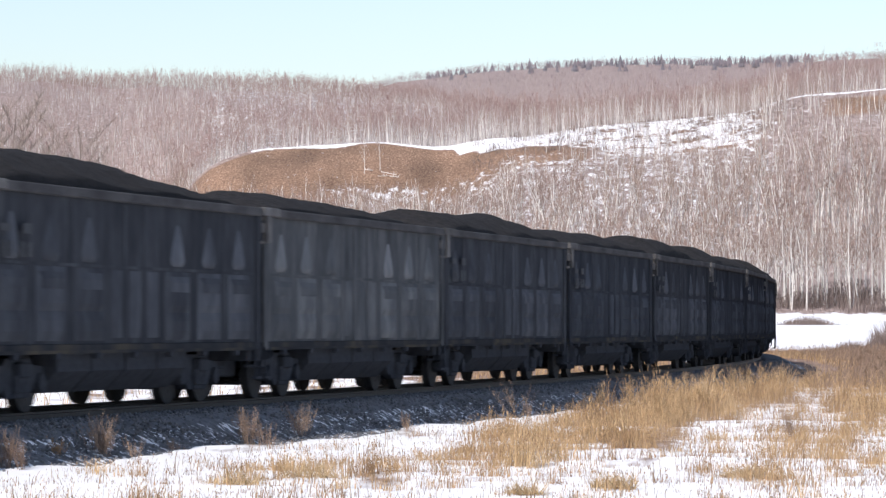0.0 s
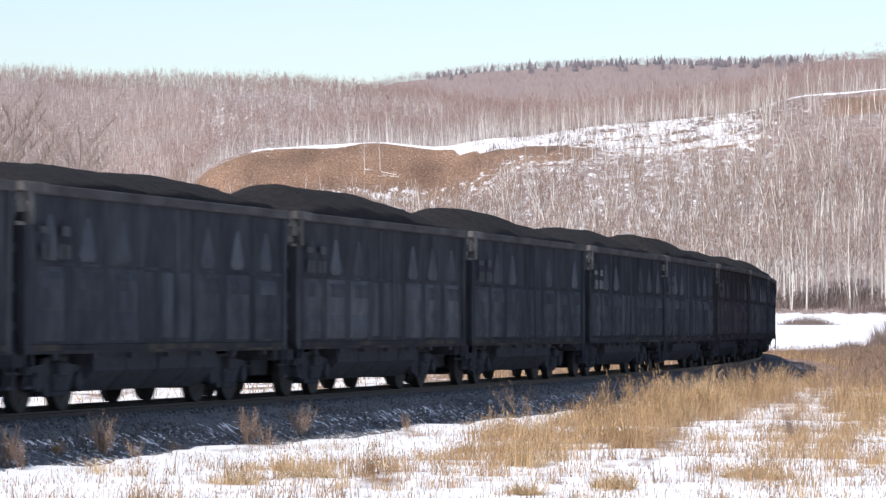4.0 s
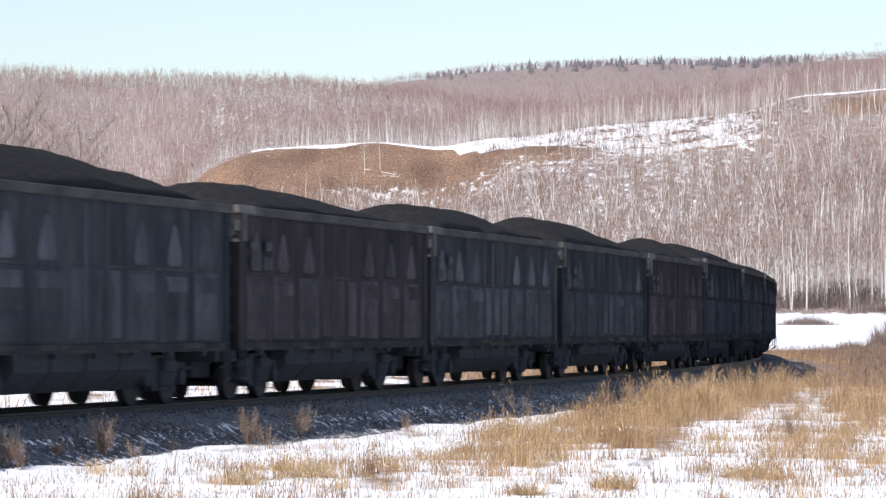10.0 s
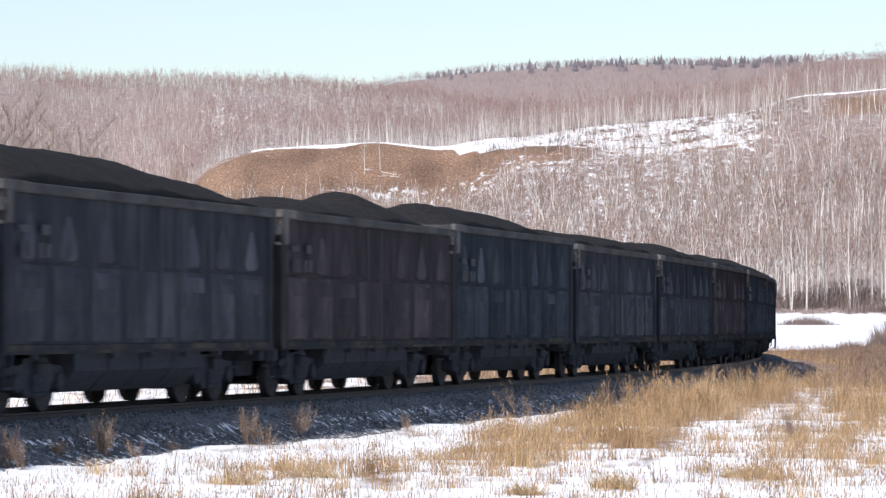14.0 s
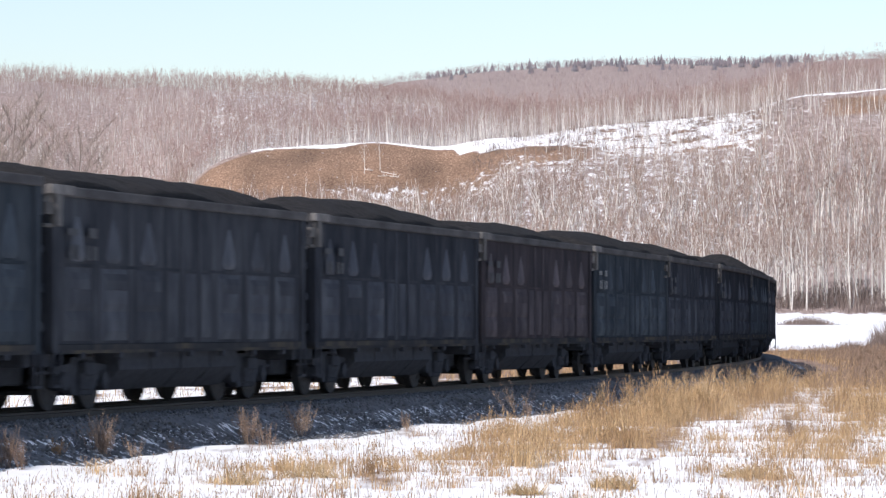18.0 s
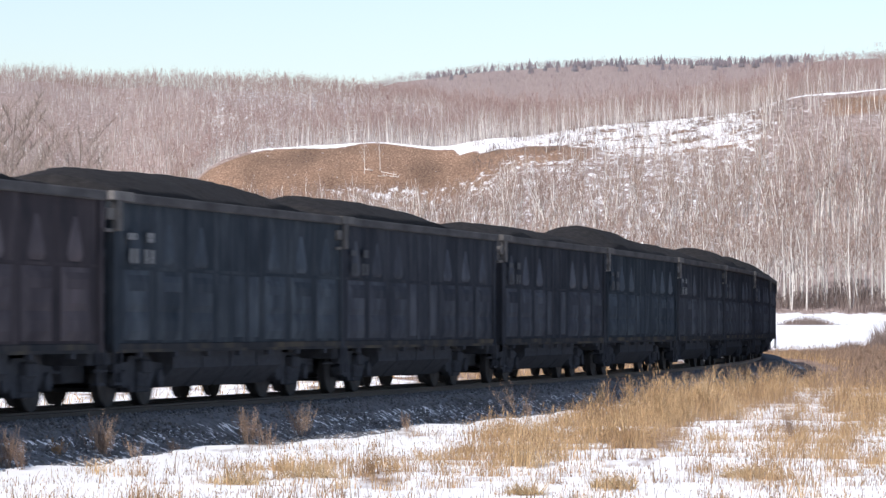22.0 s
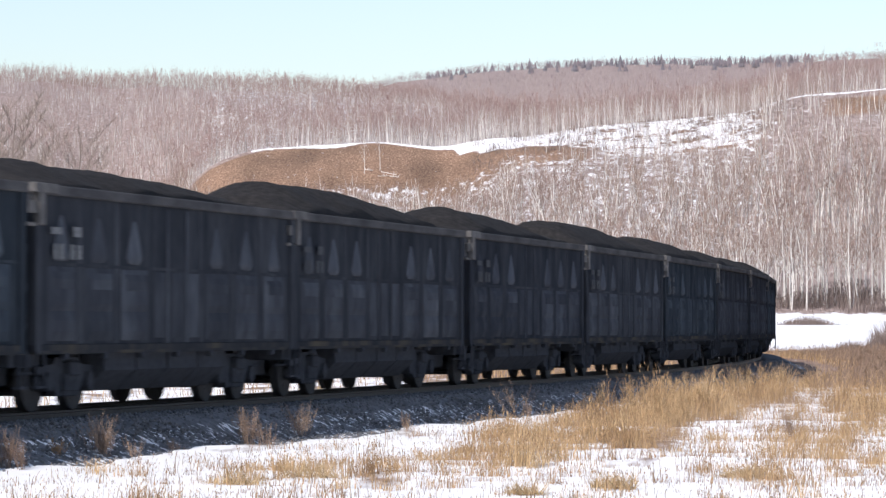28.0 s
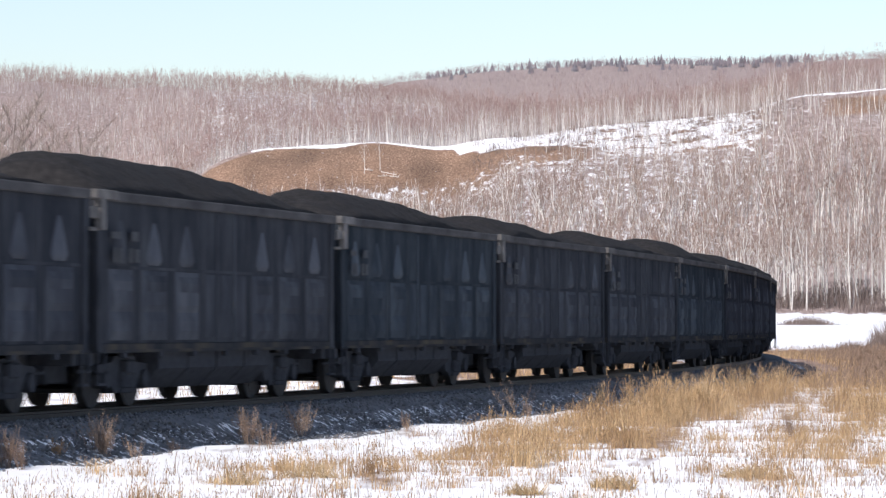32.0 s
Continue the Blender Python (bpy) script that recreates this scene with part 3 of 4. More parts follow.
    for x in (-4.325, 4.325):
        b = new("bogie")
        b.parent = w
        b.location = (x, 0, 0)
        for side in (-1, 1):
            out = [(-1.25, 0.62), (-1.2, 0.72), (-0.62, 0.76), (-0.5, 0.86), (0.5, 0.86), (0.62, 0.76), (1.2, 0.72), (1.25, 0.62), (0.72, 0.5), (0.5, 0.25), (-0.5, 0.25), (-0.72, 0.5)]
            part("side_frame", prism(out, side * 1.02 - 0.08, side * 1.02 + 0.08), M_IRON, b)
            for ax in (-0.925, 0.925):
                part("axle_box", cyl(0.15, (ax, side * 0.92, 0.478), (ax, side * 1.16, 0.478), 16), M_IRON, b)
            for k in (-0.2, 0.0, 0.2):
                part("spring", cyl(0.085, (k, side * 1.12, 0.34), (k, side * 1.12, 0.6), 12), M_IRON, b)
        part("bolster", box(-0.22, 0.22, -1.25, 1.25, 0.56, 0.8, 0.03), M_IRON, b)
        for ax in (-0.43, 0.43):
            part("brake_beam", box(ax - 0.04, ax + 0.04, -0.85, 0.85, 0.25, 0.32, 0.01), M_IRON, b)
        part("spring_plank", box(-0.3, 0.3, -1.15, 1.15, 0.24, 0.34, 0.02), M_IRON, b)
        for ax in (-0.925, 0.925):
            ws = part("wheelset", wheelset_mesh(), M_WHEEL, b, "worn steel wheels on an axle")
            ws.location = (ax, 0, 0.478)
    return tagged(w, "sooty open steel coal wagon heaped with coal on the rails", "freight wagon", "wagons of the coal train")


def coal_mesh(seed, front, mid, rear, top=TOP, start=0.0, end=0.0):
    """Heaped coal: its height over the top chord near the front, in the middle and near the rear; steep at the front, slumped at the rear."""
    nx, ny = 120, 26
    xs, ys = np.linspace(-BODY / 2 + 0.14, BODY / 2 - 0.14, nx), np.linspace(-HALF + 0.13, HALF - 0.13, ny)
    X, Y = np.meshgrid(xs, ys)
    wob = 0.3 * waves(X * 0 + xs, Y * 0 + seed * 3.3, 5.0, seed)
    crest = np.interp(X + wob, [-6.6, -6.55 + 0.7 * max(0, start), -6.0 + 0.9 * start, -5.0 + start, -1.5 + 0.3 * start, 0.5, 2.6 + 0.5 * end, 4.2 + 0.8 * end, 5.5 + 0.6 * end, 6.45],
                      [0.0, 0.03, front * 0.55, front, front * 0.5 + mid * 0.5, mid, rear, rear * (0.75 + 0.12 * end), rear * (0.32 + 0.2 * end), 0.0])
    crest = crest * smooth(0.0, 0.55, BODY / 2 - 0.14 - np.abs(X))
    across = np.clip(1 - np.abs((Y + 0.1 * waves(X, Y * 0, 4, seed + 9)) / 1.46) ** 2.0, 0, 1)
    Z = top - 0.03 + (crest + 0.03) * across
    Z += (0.018 * waves(X + seed * 7, Y, 1.9, seed) + 0.008 * waves(X, Y, 0.6, seed + 50) + 0.012 * waves(X, Y, 0.23, seed + 70)) * smooth(0.0, 0.3, across)
    Z[[0, -1], :] = top - 0.3
    Z[:, [0, -1]] = top - 0.3
    Z[1, :], Z[-2, :] = np.maximum(Z[1, :], top + 0.005), np.maximum(Z[-2, :], top + 0.005)
    Y[[1, -2], :] = Y[[0, -1], :]
    V = np.stack([X, Y, Z], -1).reshape(-1, 3)
    idx = np.arange(nx * ny).reshape(ny, nx)
    a, b, c, d = idx[:-1, :-1].ravel(), idx[:-1, 1:].ravel(), idx[1:, 1:].ravel(), idx[1:, :-1].ravel()
    T = np.concatenate([np.stack([a, b, c], -1), np.stack([a, c, d], -1)])
    me = fast_mesh("coal_load", V, T, M_COAL)
    me.polygons.foreach_set("use_smooth", np.ones(len(me.polygons), bool))
    return me


FIRST, LAST = -2, 32
# how far each wagon runs before or behind an even spacing
SLACK = {0: -0.17, 1: -0.49, 2: -0.40, 3: -0.16, 4: 0.08, 5: 0.39, 6: -0.13, 7: 0.06, 8: 0.0, 9: 0.31, 10: 0.44, 11: -0.05, 12: 0.06, 13: 0.36,
         14: 0.3, 15: 0.38, 16: -0.23, 17: 0.10, 18: -0.11, 19: -0.08, 20: -0.51, 21: -0.26, 22: -0.24, 23: -0.11, 24: 0.01, 25: 0.19, 26: -0.16}
COLOURS = {-1: "ash", 0: "grey", 1: "ash", 2: "slate", 3: "ash", 4: "slate", 5: "slate", 7: "brown", 8: "ash", 9: "slate", 10: "brown", 13: "black", 14: "brown", 15: "green", 16: "black", 17: "black", 19: "slate"}
# heights of the coal near the front, in the middle and near the rear of each wagon
HEAPS = {-1: (0.6, 0.6, 0.45), 0: (0.4, 0.38, 0.3), 1: (0.45, 0.5, 0.6), 2: (0.42, 0.42, 0.48), 3: (0.6, 0.6, 0.55), 4: (0.62, 0.62, 0.45), 5: (0.5, 0.58, 0.45), 6: (0.66, 0.66, 0.5),
         7: (0.5, 0.48, 0.36), 8: (0.55, 0.6, 0.45), 9: (0.66, 0.66, 0.5), 10: (0.36, 0.36, 0.66), 11: (0.5, 0.5, 0.4), 12: (0.38, 0.4, 0.44), 13: (0.42, 0.5, 0.45), 14: (0.34, 0.4, 0.4),
         15: (0.45, 0.54, 0.48), 16: (0.46, 0.42, 0.36), 17: (0.34, 0.36, 0.34), 18: (0.66, 0.66, 0.55), 19: (0.45, 0.4, 0.36), 20: (0.62, 0.62, 0.5), 21: (0.6, 0.55, 0.45), 22: (0.66, 0.66, 0.55),
         23: (0.6, 0.6, 0.5), 24: (0.5, 0.48, 0.4), 25: (0.5, 0.45, 0.4)}
# how far behind the usual place the hollow before each wagon's heap lies
HOLLOWS = {0: 0.5, 1: 0.2, 2: 0.9, 3: 0.8, 4: 1.0, 5: 0.5, 6: -0.3, 7: 0.85, 8: 0.2, 9: 0.2, 10: 1.4, 11: 0.0, 12: -0.6, 13: 1.4, 14: 1.0, 15: -0.8, 16: 0.0, 17: 0.2, 18: 0.65, 19: 0.2, 20: 0.2, 21: 0.3, 22: -0.4, 23: 0.5}
WORDS = {"ash": "dusty ash-grey open steel wagon heaped with coal", "slate": "sooty slate-grey open steel wagon heaped with coal", "grey": "light grey dusty open steel wagon heaped with coal", "brown": "rusty brown open steel wagon heaped with coal",
         "green": "sooty blue-green open steel wagon heaped with coal", "black": "soot-black open steel wagon heaped with coal"}
MARKED = (5, 15, 19)
TALL = (11,)
TALL_TOP = TOP + 0.115
M_MARK = mat("worn_white_marking", [(0.05, 0.052, 0.055), (0.14, 0.145, 0.15), (0.32, 0.32, 0.32)], 7.0, 0.85, shift=True, spec=0.1)
M_MARK_FAINT = mat("faded_sooty_marking", [(0.038, 0.041, 0.047), (0.058, 0.061, 0.067), (0.085, 0.087, 0.092)], 7.0, 0.85, shift=True, spec=0.1)
bm = box(-0.5, 0.5, -0.002, 0.002, -0.5, 0.5)
MARK = bpy.data.meshes.new("marking")
bm.to_mesh(MARK)
bm.free()
MARK.materials.append(M_MARK)
TEMPLATES = {False: build_wagon(), True: build_wagon(TALL_TOP)}
WAGONS = []
for i in range(FIRST, LAST + 1):
    rs = random.Random(900 + i)
    wagon = copy_thing(TEMPLATES[i in TALL], pose(0, 0, RAIL_Z))
    tint = COLOURS.get(i, rs.choice(["slate", "black", "black", "green", "slate"]))
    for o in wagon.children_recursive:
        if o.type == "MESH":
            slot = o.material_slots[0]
            for kinds in (PAINT, PANEL, SPIKE):
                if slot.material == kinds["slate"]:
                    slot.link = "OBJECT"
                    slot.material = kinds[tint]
    tagged(wagon, WORDS[tint])
    load = new("coal_load", coal_mesh(i + 10, *(1.08 * q for q in HEAPS.get(i, (rs.uniform(0.45, 0.65), rs.uniform(0.45, 0.65), rs.uniform(0.35, 0.55)))), TALL_TOP if i in TALL else TOP, max(-0.4, HOLLOWS.get(i, 0.3)), min(1.0, HOLLOWS.get(i + 1, 0.3))))
    load.parent = wagon
    tagged(load, "heaped black coal, slumped towards the ends")
    if i != 0:
        # worn rows of figures on the first two bays
        for x, z, wx, wz in ((-6.0, 2.84, 0.46, 0.11), (-5.1, 2.84, 0.36, 0.16), (-6.05, 2.52, 0.16, 0.24), (-5.8, 2.52, 0.16, 0.24), (-5.3, 2.52, 0.18, 0.24), (-5.0, 2.52, 0.2, 0.22)):
            mark = new("marking", MARK)
            mark.parent = wagon
            mark.matrix_basis = Matrix.LocRotScale((x, -HALF + 0.0, z), None, (wx, 1, wz))
            if i not in MARKED:
                mark.material_slots[0].link = "OBJECT"
                mark.material_slots[0].material = M_MARK_FAINT
            tagged(mark, "worn white painted marking")
    WAGONS.append((i, wagon))
for k in TEMPLATES.values():
    for o in [*k.children_recursive, k]:
        bpy.data.objects.remove(o)

# ---- woods ----


def forest(name, count, region, keep, tall, seed, limbs, twigs, girth, label, spread=0.16, twig_mat=None, lv=(0, 0.25, 0.5, 0.75, 0.97), crown=0.3, bark=None, low=0.52, thick=0.0036, limb=0.27):
    """Bare trees joined into one mesh: a leaning tapered trunk, limbs, and many fine twigs. region: x of bearing, y range."""
    rs = np.random.RandomState(seed)
    y = np.sqrt(rs.uniform(region[2] ** 2, region[3] ** 2, count))
    x = rs.uniform(region[0], region[1], count) * y / 62.09
    k = keep(x, y, rs.uniform(0, 1, count))
    x, y = x[k], y[k]
    n = len(x)
    z = height(x, y) - 0.3
    h = rs.uniform(*tall, n) * (0.85 + 0.3 * rs.uniform(0, 1, n))
    h = h * (1 - low * smooth(790, 880, y) * (1 - smooth(993, 1000, y)) * smooth(-4.6, -3.8, x / y * 62.09))
    h = h * (1 - 0.38 * smooth(1350, 1700, y))
    base = np.stack([x, y, z], -1)
    lean = rs.normal(0, 0.1, (n, 2))
    bow = rs.normal(0, 0.03, n)
    V, T, S = [], [], []
    off = 0

    def at(f):
        """Points at the share f of each trunk's height."""
        p = base.copy()
        p[:, 0] += lean[:, 0] * h * f * f + bow * h * math.sin(math.pi * 1.3 * f)
        p[:, 1] += lean[:, 1] * h * f * f
        p[:, 2] += h * f
        return p
    # trunks: three-sided, in four lengths
    rad = girth * h / 14.0 * rs.uniform(0.7, 1.3, n)
    ang = rs.uniform(0, 6.28, n)
    ring = []
    for f in lv:
        p = at(f)
        r = rad * (1.02 - f)
        for c in range(3):
            a = ang + c * 2.094
            ring.append(np.stack([p[:, 0] + r * np.cos(a), p[:, 1] + r * np.sin(a), p[:, 2]], -1))
    R = np.stack(ring, 1)
    V.append(R.reshape(-1, 3))
    m = len(ring)
    tri = []
    for s in range(len(lv) - 1):
        for c in range(3):
            d = (c + 1) % 3
            tri += [(s * 3 + c, s * 3 + d, s * 3 + 3 + d), (s * 3 + c, s * 3 + 3 + d, s * 3 + 3 + c)]
    tri = np.array(tri)
    T.append((np.arange(n)[:, None, None] * m + tri[None]).reshape(-1, 3))
    S.append(np.zeros(n * len(tri), int))
    off += n * m
    # limbs: long thin blades rising from the trunk; twigs: short ones off the limbs
    tips = []
    for j in range(limbs):
        f = crown + (0.92 - crown) * (j + rs.uniform(0, 1, n)) / limbs
        p = base + np.stack([lean[:, 0] * h * f * f + bow * h * np.sin(math.pi * 1.3 * f), lean[:, 1] * h * f * f, h * f], -1)
        a = rs.uniform(0, 6.28, n)
        ln = h * spread * (1.25 - f) * rs.uniform(0.8, 1.5, n)
        q = p + np.stack([np.cos(a) * ln, np.sin(a) * ln, ln * rs.uniform(1.7, 3.4, n)], -1)
        w = (rad * limb * (1.1 - f))[:, None]
        side = np.stack([-np.sin(a), np.cos(a), 0 * a], -1) * w
        up = np.stack([0 * a, 0 * a, w[:, 0]], -1)
        V.append(np.stack([p - side, p + side, p + up * 1.6, q], 1).reshape(-1, 3))
        t = np.array([(0, 1, 3), (1, 2, 3), (2, 0, 3)])
        T.append((off + np.arange(n)[:, None, None] * 4 + t[None]).reshape(-1, 3))
        S.append(np.full(n * 3, 1 if j % 3 else 0))
        off += n * 4
        tips.append((p, q, ln))
    for j in range(twigs):
        p, q, ln = tips[j % len(tips)]
        g = rs.uniform(0.25, 1.0, n)[:, None]
        o = p + (q - p) * g
        a = rs.uniform(0, 6.28, n)
        l2 = ln * rs.uniform(0.25, 0.75, n)
        e = o + np.stack([np.cos(a) * l2, np.sin(a) * l2, l2 * rs.uniform(0.7, 2.2, n)], -1)
        w = (h * thick * rs.uniform(0.6, 1.5, n))[:, None]
        side = np.stack([np.cos(a + 1.57), np.sin(a + 1.57) * 0.3, 0 * a], -1) * w
        V.append(np.stack([o - side, o + side, e], 1).reshape(-1, 3))
        T.append((off + np.arange(n)[:, None, None] * 3 + np.array([[0, 1, 2]])[None]).reshape(-1, 3))
        S.append(np.ones(n, int))
        off += n * 3
    me = fast_mesh(name, np.concatenate(V), np.concatenate(T), [bark or M_BARK, twig_mat or M_TWIG], np.concatenate(S))
    return tagged(new(name, me), label, "woods", kind="stuff")


def keep_slope(x, y, r):
    b = x / y * 62.09
    bank = smooth(-4.75, -4.35, b) * (1 - smooth(1.6, 2.6, b)) * smooth(885, 915, y)
    open_snow = smooth(0.0, 0.6, b) * (1 - smooth(4.2, 5.4, b)) * smooth(925, 955, y) * (0.92 - 0.14 * smooth(1.6, 2.4, b) - 0.14 * smooth(3.6, 4.6, b))
    bare = smooth(6.6, 7.1, b) * smooth(955, 970, y)
    return (r > np.maximum(np.maximum(bank, open_snow), bare))


forest("birch_wood", 4000, (-8.5, 8.8, 655, 992), keep_slope, (11, 16), 11, 12, 56, 0.12, "bare birch wood with white trunks and reddish twigs on the slope", crown=0.40, bark=M_BARK_WOOD, spread=0.12, thick=0.0032)
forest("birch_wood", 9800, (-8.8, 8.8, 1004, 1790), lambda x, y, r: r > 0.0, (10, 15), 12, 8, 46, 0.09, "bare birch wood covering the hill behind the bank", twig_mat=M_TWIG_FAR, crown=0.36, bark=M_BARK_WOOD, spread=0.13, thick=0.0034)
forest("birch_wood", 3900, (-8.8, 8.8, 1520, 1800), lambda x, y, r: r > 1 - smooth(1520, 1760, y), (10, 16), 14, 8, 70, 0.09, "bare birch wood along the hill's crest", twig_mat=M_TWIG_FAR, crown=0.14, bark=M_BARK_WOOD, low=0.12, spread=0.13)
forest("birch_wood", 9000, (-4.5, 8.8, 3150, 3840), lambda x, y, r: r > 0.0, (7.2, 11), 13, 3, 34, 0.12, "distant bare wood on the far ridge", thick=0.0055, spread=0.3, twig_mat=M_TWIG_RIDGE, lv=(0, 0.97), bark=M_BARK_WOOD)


forest("white_birches", 1600, (-8.5, 8.8, 655, 985), lambda x, y, r: keep_slope(x, y, r * 0.97), (11, 17), 15, 9, 22, 0.22, "white-trunked birches scattered through the wood on the slope", spread=0.13, crown=0.3, low=0.35, limb=0.52)
forest("white_birches", 6500, (-8.8, 8.6, 1003, 1780), lambda x, y, r: r > 0.45 - 0.25 * smooth(1040, 1080, y) + 0.2 * smooth(1080, 1300, y), (7, 11.5), 16, 5, 12, 0.19, "white-trunked birches scattered through the wood behind the bank", spread=0.13, crown=0.32, limb=0.48)


def tree_meshes(seed, h, girth, limbs, twigs, rise, spread, fine=0.024, first=0.3):
    """A bare tree of height h: trunk and limbs as tapered tubes, and a crown of fine twigs."""
    rs = random.Random(seed)
    bm = bmesh.new()

    def tube(pts, r0, r1, n):
        rings = []
        for k, q in enumerate(pts):
            r = r0 + (r1 - r0) * k / (len(pts) - 1)
            rings.append([bm.verts.new((q[0] + r * math.cos(6.283 * c / n), q[1] + r * math.sin(6.283 * c / n), q[2])) for c in range(n)])
        for a, b in zip(rings, rings[1:]):
            for c in range(n):
                bm.faces.new((a[c], a[(c + 1) % n], b[(c + 1) % n], b[c]))

    lx, ly = rs.uniform(-0.05, 0.05) * h, rs.uniform(-0.05, 0.05) * h

    def trunk(f):
        return Vector((lx * f * f + 0.01 * h * math.sin(f * 5 + seed), ly * f * f + 0.008 * h * math.sin(f * 6 + seed * 2), h * f - 0.3 * (1 - f)))
    tube([trunk(k / 8) for k in range(9)], girth, girth * 0.12, 6)
    twig_v, twig_t = [], []
    for k in range(limbs):
        f = first + (0.93 - first) * (k + rs.random()) / limbs
        p, a = trunk(f), k * 2.4 + rs.uniform(-0.5, 0.5)
        ln = h * spread * (1.3 - f) * rs.uniform(0.75, 1.3)
        pts = [p]
        for j in range(1, 4):
            g = j / 3
            pts.append(p + Vector((math.cos(a) * ln * g + rs.uniform(-0.06, 0.06) * ln, math.sin(a) * ln * g + rs.uniform(-0.06, 0.06) * ln, ln * rise * g ** 1.25)))
        tube(pts, girth * 0.42 * (1.1 - f), girth * 0.07, 3)
        for m in range(twigs):
            g = rs.uniform(0.2, 1.0) * 3
            j = min(2, int(g))
            o = pts[j] + (pts[j + 1] - pts[j]) * (g - j)
            b2, l2 = rs.uniform(0, 6.283), ln * rs.uniform(0.2, 0.6)
            e = o + Vector((math.cos(b2) * l2 * 0.7, math.sin(b2) * l2 * 0.7, l2 * rs.uniform(0.2, 1.0) * min(1.3, rise)))
            w = fine * rs.uniform(0.6, 1.5)
            sd = Vector((math.cos(b2 + 1.57), math.sin(b2 + 1.57) * 0.4, 0)) * w
            q = len(twig_v)
            twig_v += [o - sd, o + sd, e]
            twig_t.append((q, q + 1, q + 2))
    me = bpy.data.meshes.new("trunk")
    bm.to_mesh(me)
    bm.free()
    return me, np.array([tuple(v) for v in twig_v]), np.array(twig_t)


def tree_thing(name, seed, h, girth, limbs, twigs, rise, spread, bark, twig, label, group, first=0.3, fine=0.024):
    me, v, t = tree_meshes(seed, h, girth, limbs, twigs, rise, spread, fine, first)
    top = tagged(new(name), label, "tree", group)
    me.materials.append(bark)
    new("trunk", me).parent = top
    new("crown", fast_mesh("crown", v, t, twig)).parent = top
    return top


def plant(kinds, spots, seed, size=1.0):
    """Copies of the given trees at (x, y) spots, each turned and scaled a little."""
    rs = random.Random(seed)
    for x, y in spots:
        k = rs.choice(kinds)
        t = copy_thing(k, pose(x, y, float(height(x, y)), 0, 0, rs.uniform(0, 360)))
        t.scale = (size * rs.uniform(0.8, 1.12),) * 3


def spots(n, b0, b1, y0, y1, seed):
    rs = random.Random(seed)
    out = []
    for k in range(n):
        y = rs.uniform(y0, y1)
        out.append(((b0 + (b1 - b0) * (k + rs.random()) / n) * y / 62.09, y))
    return out


BIRCHES = [tree_thing("birch_tree", 60 + k, 13.5 + k * 0.9, 0.19, 20, 26, 1.35, 0.22, M_BARK, M_TWIG, "tall bare birch with a white trunk at the wood's edge", "birches standing free of the wood", 0.32) for k in range(5)]
plant(BIRCHES, spots(30, 5.2, 8.0, 652, 690, 1), 1)
plant(BIRCHES, spots(30, -2.6, 3.4, 1002, 1014, 2), 2, 0.58)
plant(BIRCHES, spots(40, 1.4, 5.9, 945, 996, 3), 3, 0.58)
plant(BIRCHES, spots(34, 0.6, 5.8, 996, 1005, 13), 13, 0.6)
plant(BIRCHES, spots(14, 4.6, 7.9, 1002, 1014, 4), 4, 0.66)
plant(BIRCHES, [(-1.39 * 955 / 62.09, 955), (-1.12 * 960 / 62.09, 960)], 5, 0.6)


def fallen_branch(x, y, ln, turn, seed):
    """A pale broken branch lying on the bank."""
    rs = random.Random(seed)
    bm = bmesh.new()
    z = float(height(x, y)) + 0.25
    c, n = math.cos(turn), math.sin(turn)
    tip = (x + ln * c, y + ln * n, float(height(x + ln * c, y + ln * n)) + 0.15)
    cyl(0.11, (x, y, z), tip, 7, 0.05, bm=bm)
    for k in range(4):
        f = rs.uniform(0.3, 0.9)
        o = [a + (b - a) * f for a, b in zip((x, y, z), tip)]
        cyl(0.05, o, (o[0] + rs.uniform(-0.8, 1.2), o[1] + rs.uniform(-1, 1), o[2] + rs.uniform(0.2, 0.9)), 5, 0.02, bm=bm)
    me = bpy.data.meshes.new("fallen_branch")
    bm.to_mesh(me)
    bm.free()
    me.materials.append(M_BARK)
    tagged(new("fallen_branch", me), "pale broken birch branch lying on the brown bank", "branch", "fallen branches on the bank")


for k, (b, y, ln, turn) in enumerate(((-1.1, 957, 4.5, -0.3), (-1.15, 952, 3.0, 0.5), (-1.25, 958, 2.5, 2.6), (-0.95, 953, 2.6, 0.1))):
    fallen_branch(b * y / 62.09, y, ln, turn, 400 + k)
BROAD = [tree_thing("bare_tree", 80 + k, 21.5, 0.24, 34, 150, 0.9, 0.36, M_BROWN_TREE, M_BROWN_TREE, "large spreading bare tree with grey-brown twigs behind the railway", "bare trees behind the railway", 0.22, 0.018) for k in range(2)]
plant(BROAD, [(-28.6, 232), (-34.5, 262), (-24.6, 236)], 6, 0.88)
for k in [*BIRCHES, *BROAD]:
    for o in [*k.children_recursive, k]:
        bpy.data.objects.remove(o)


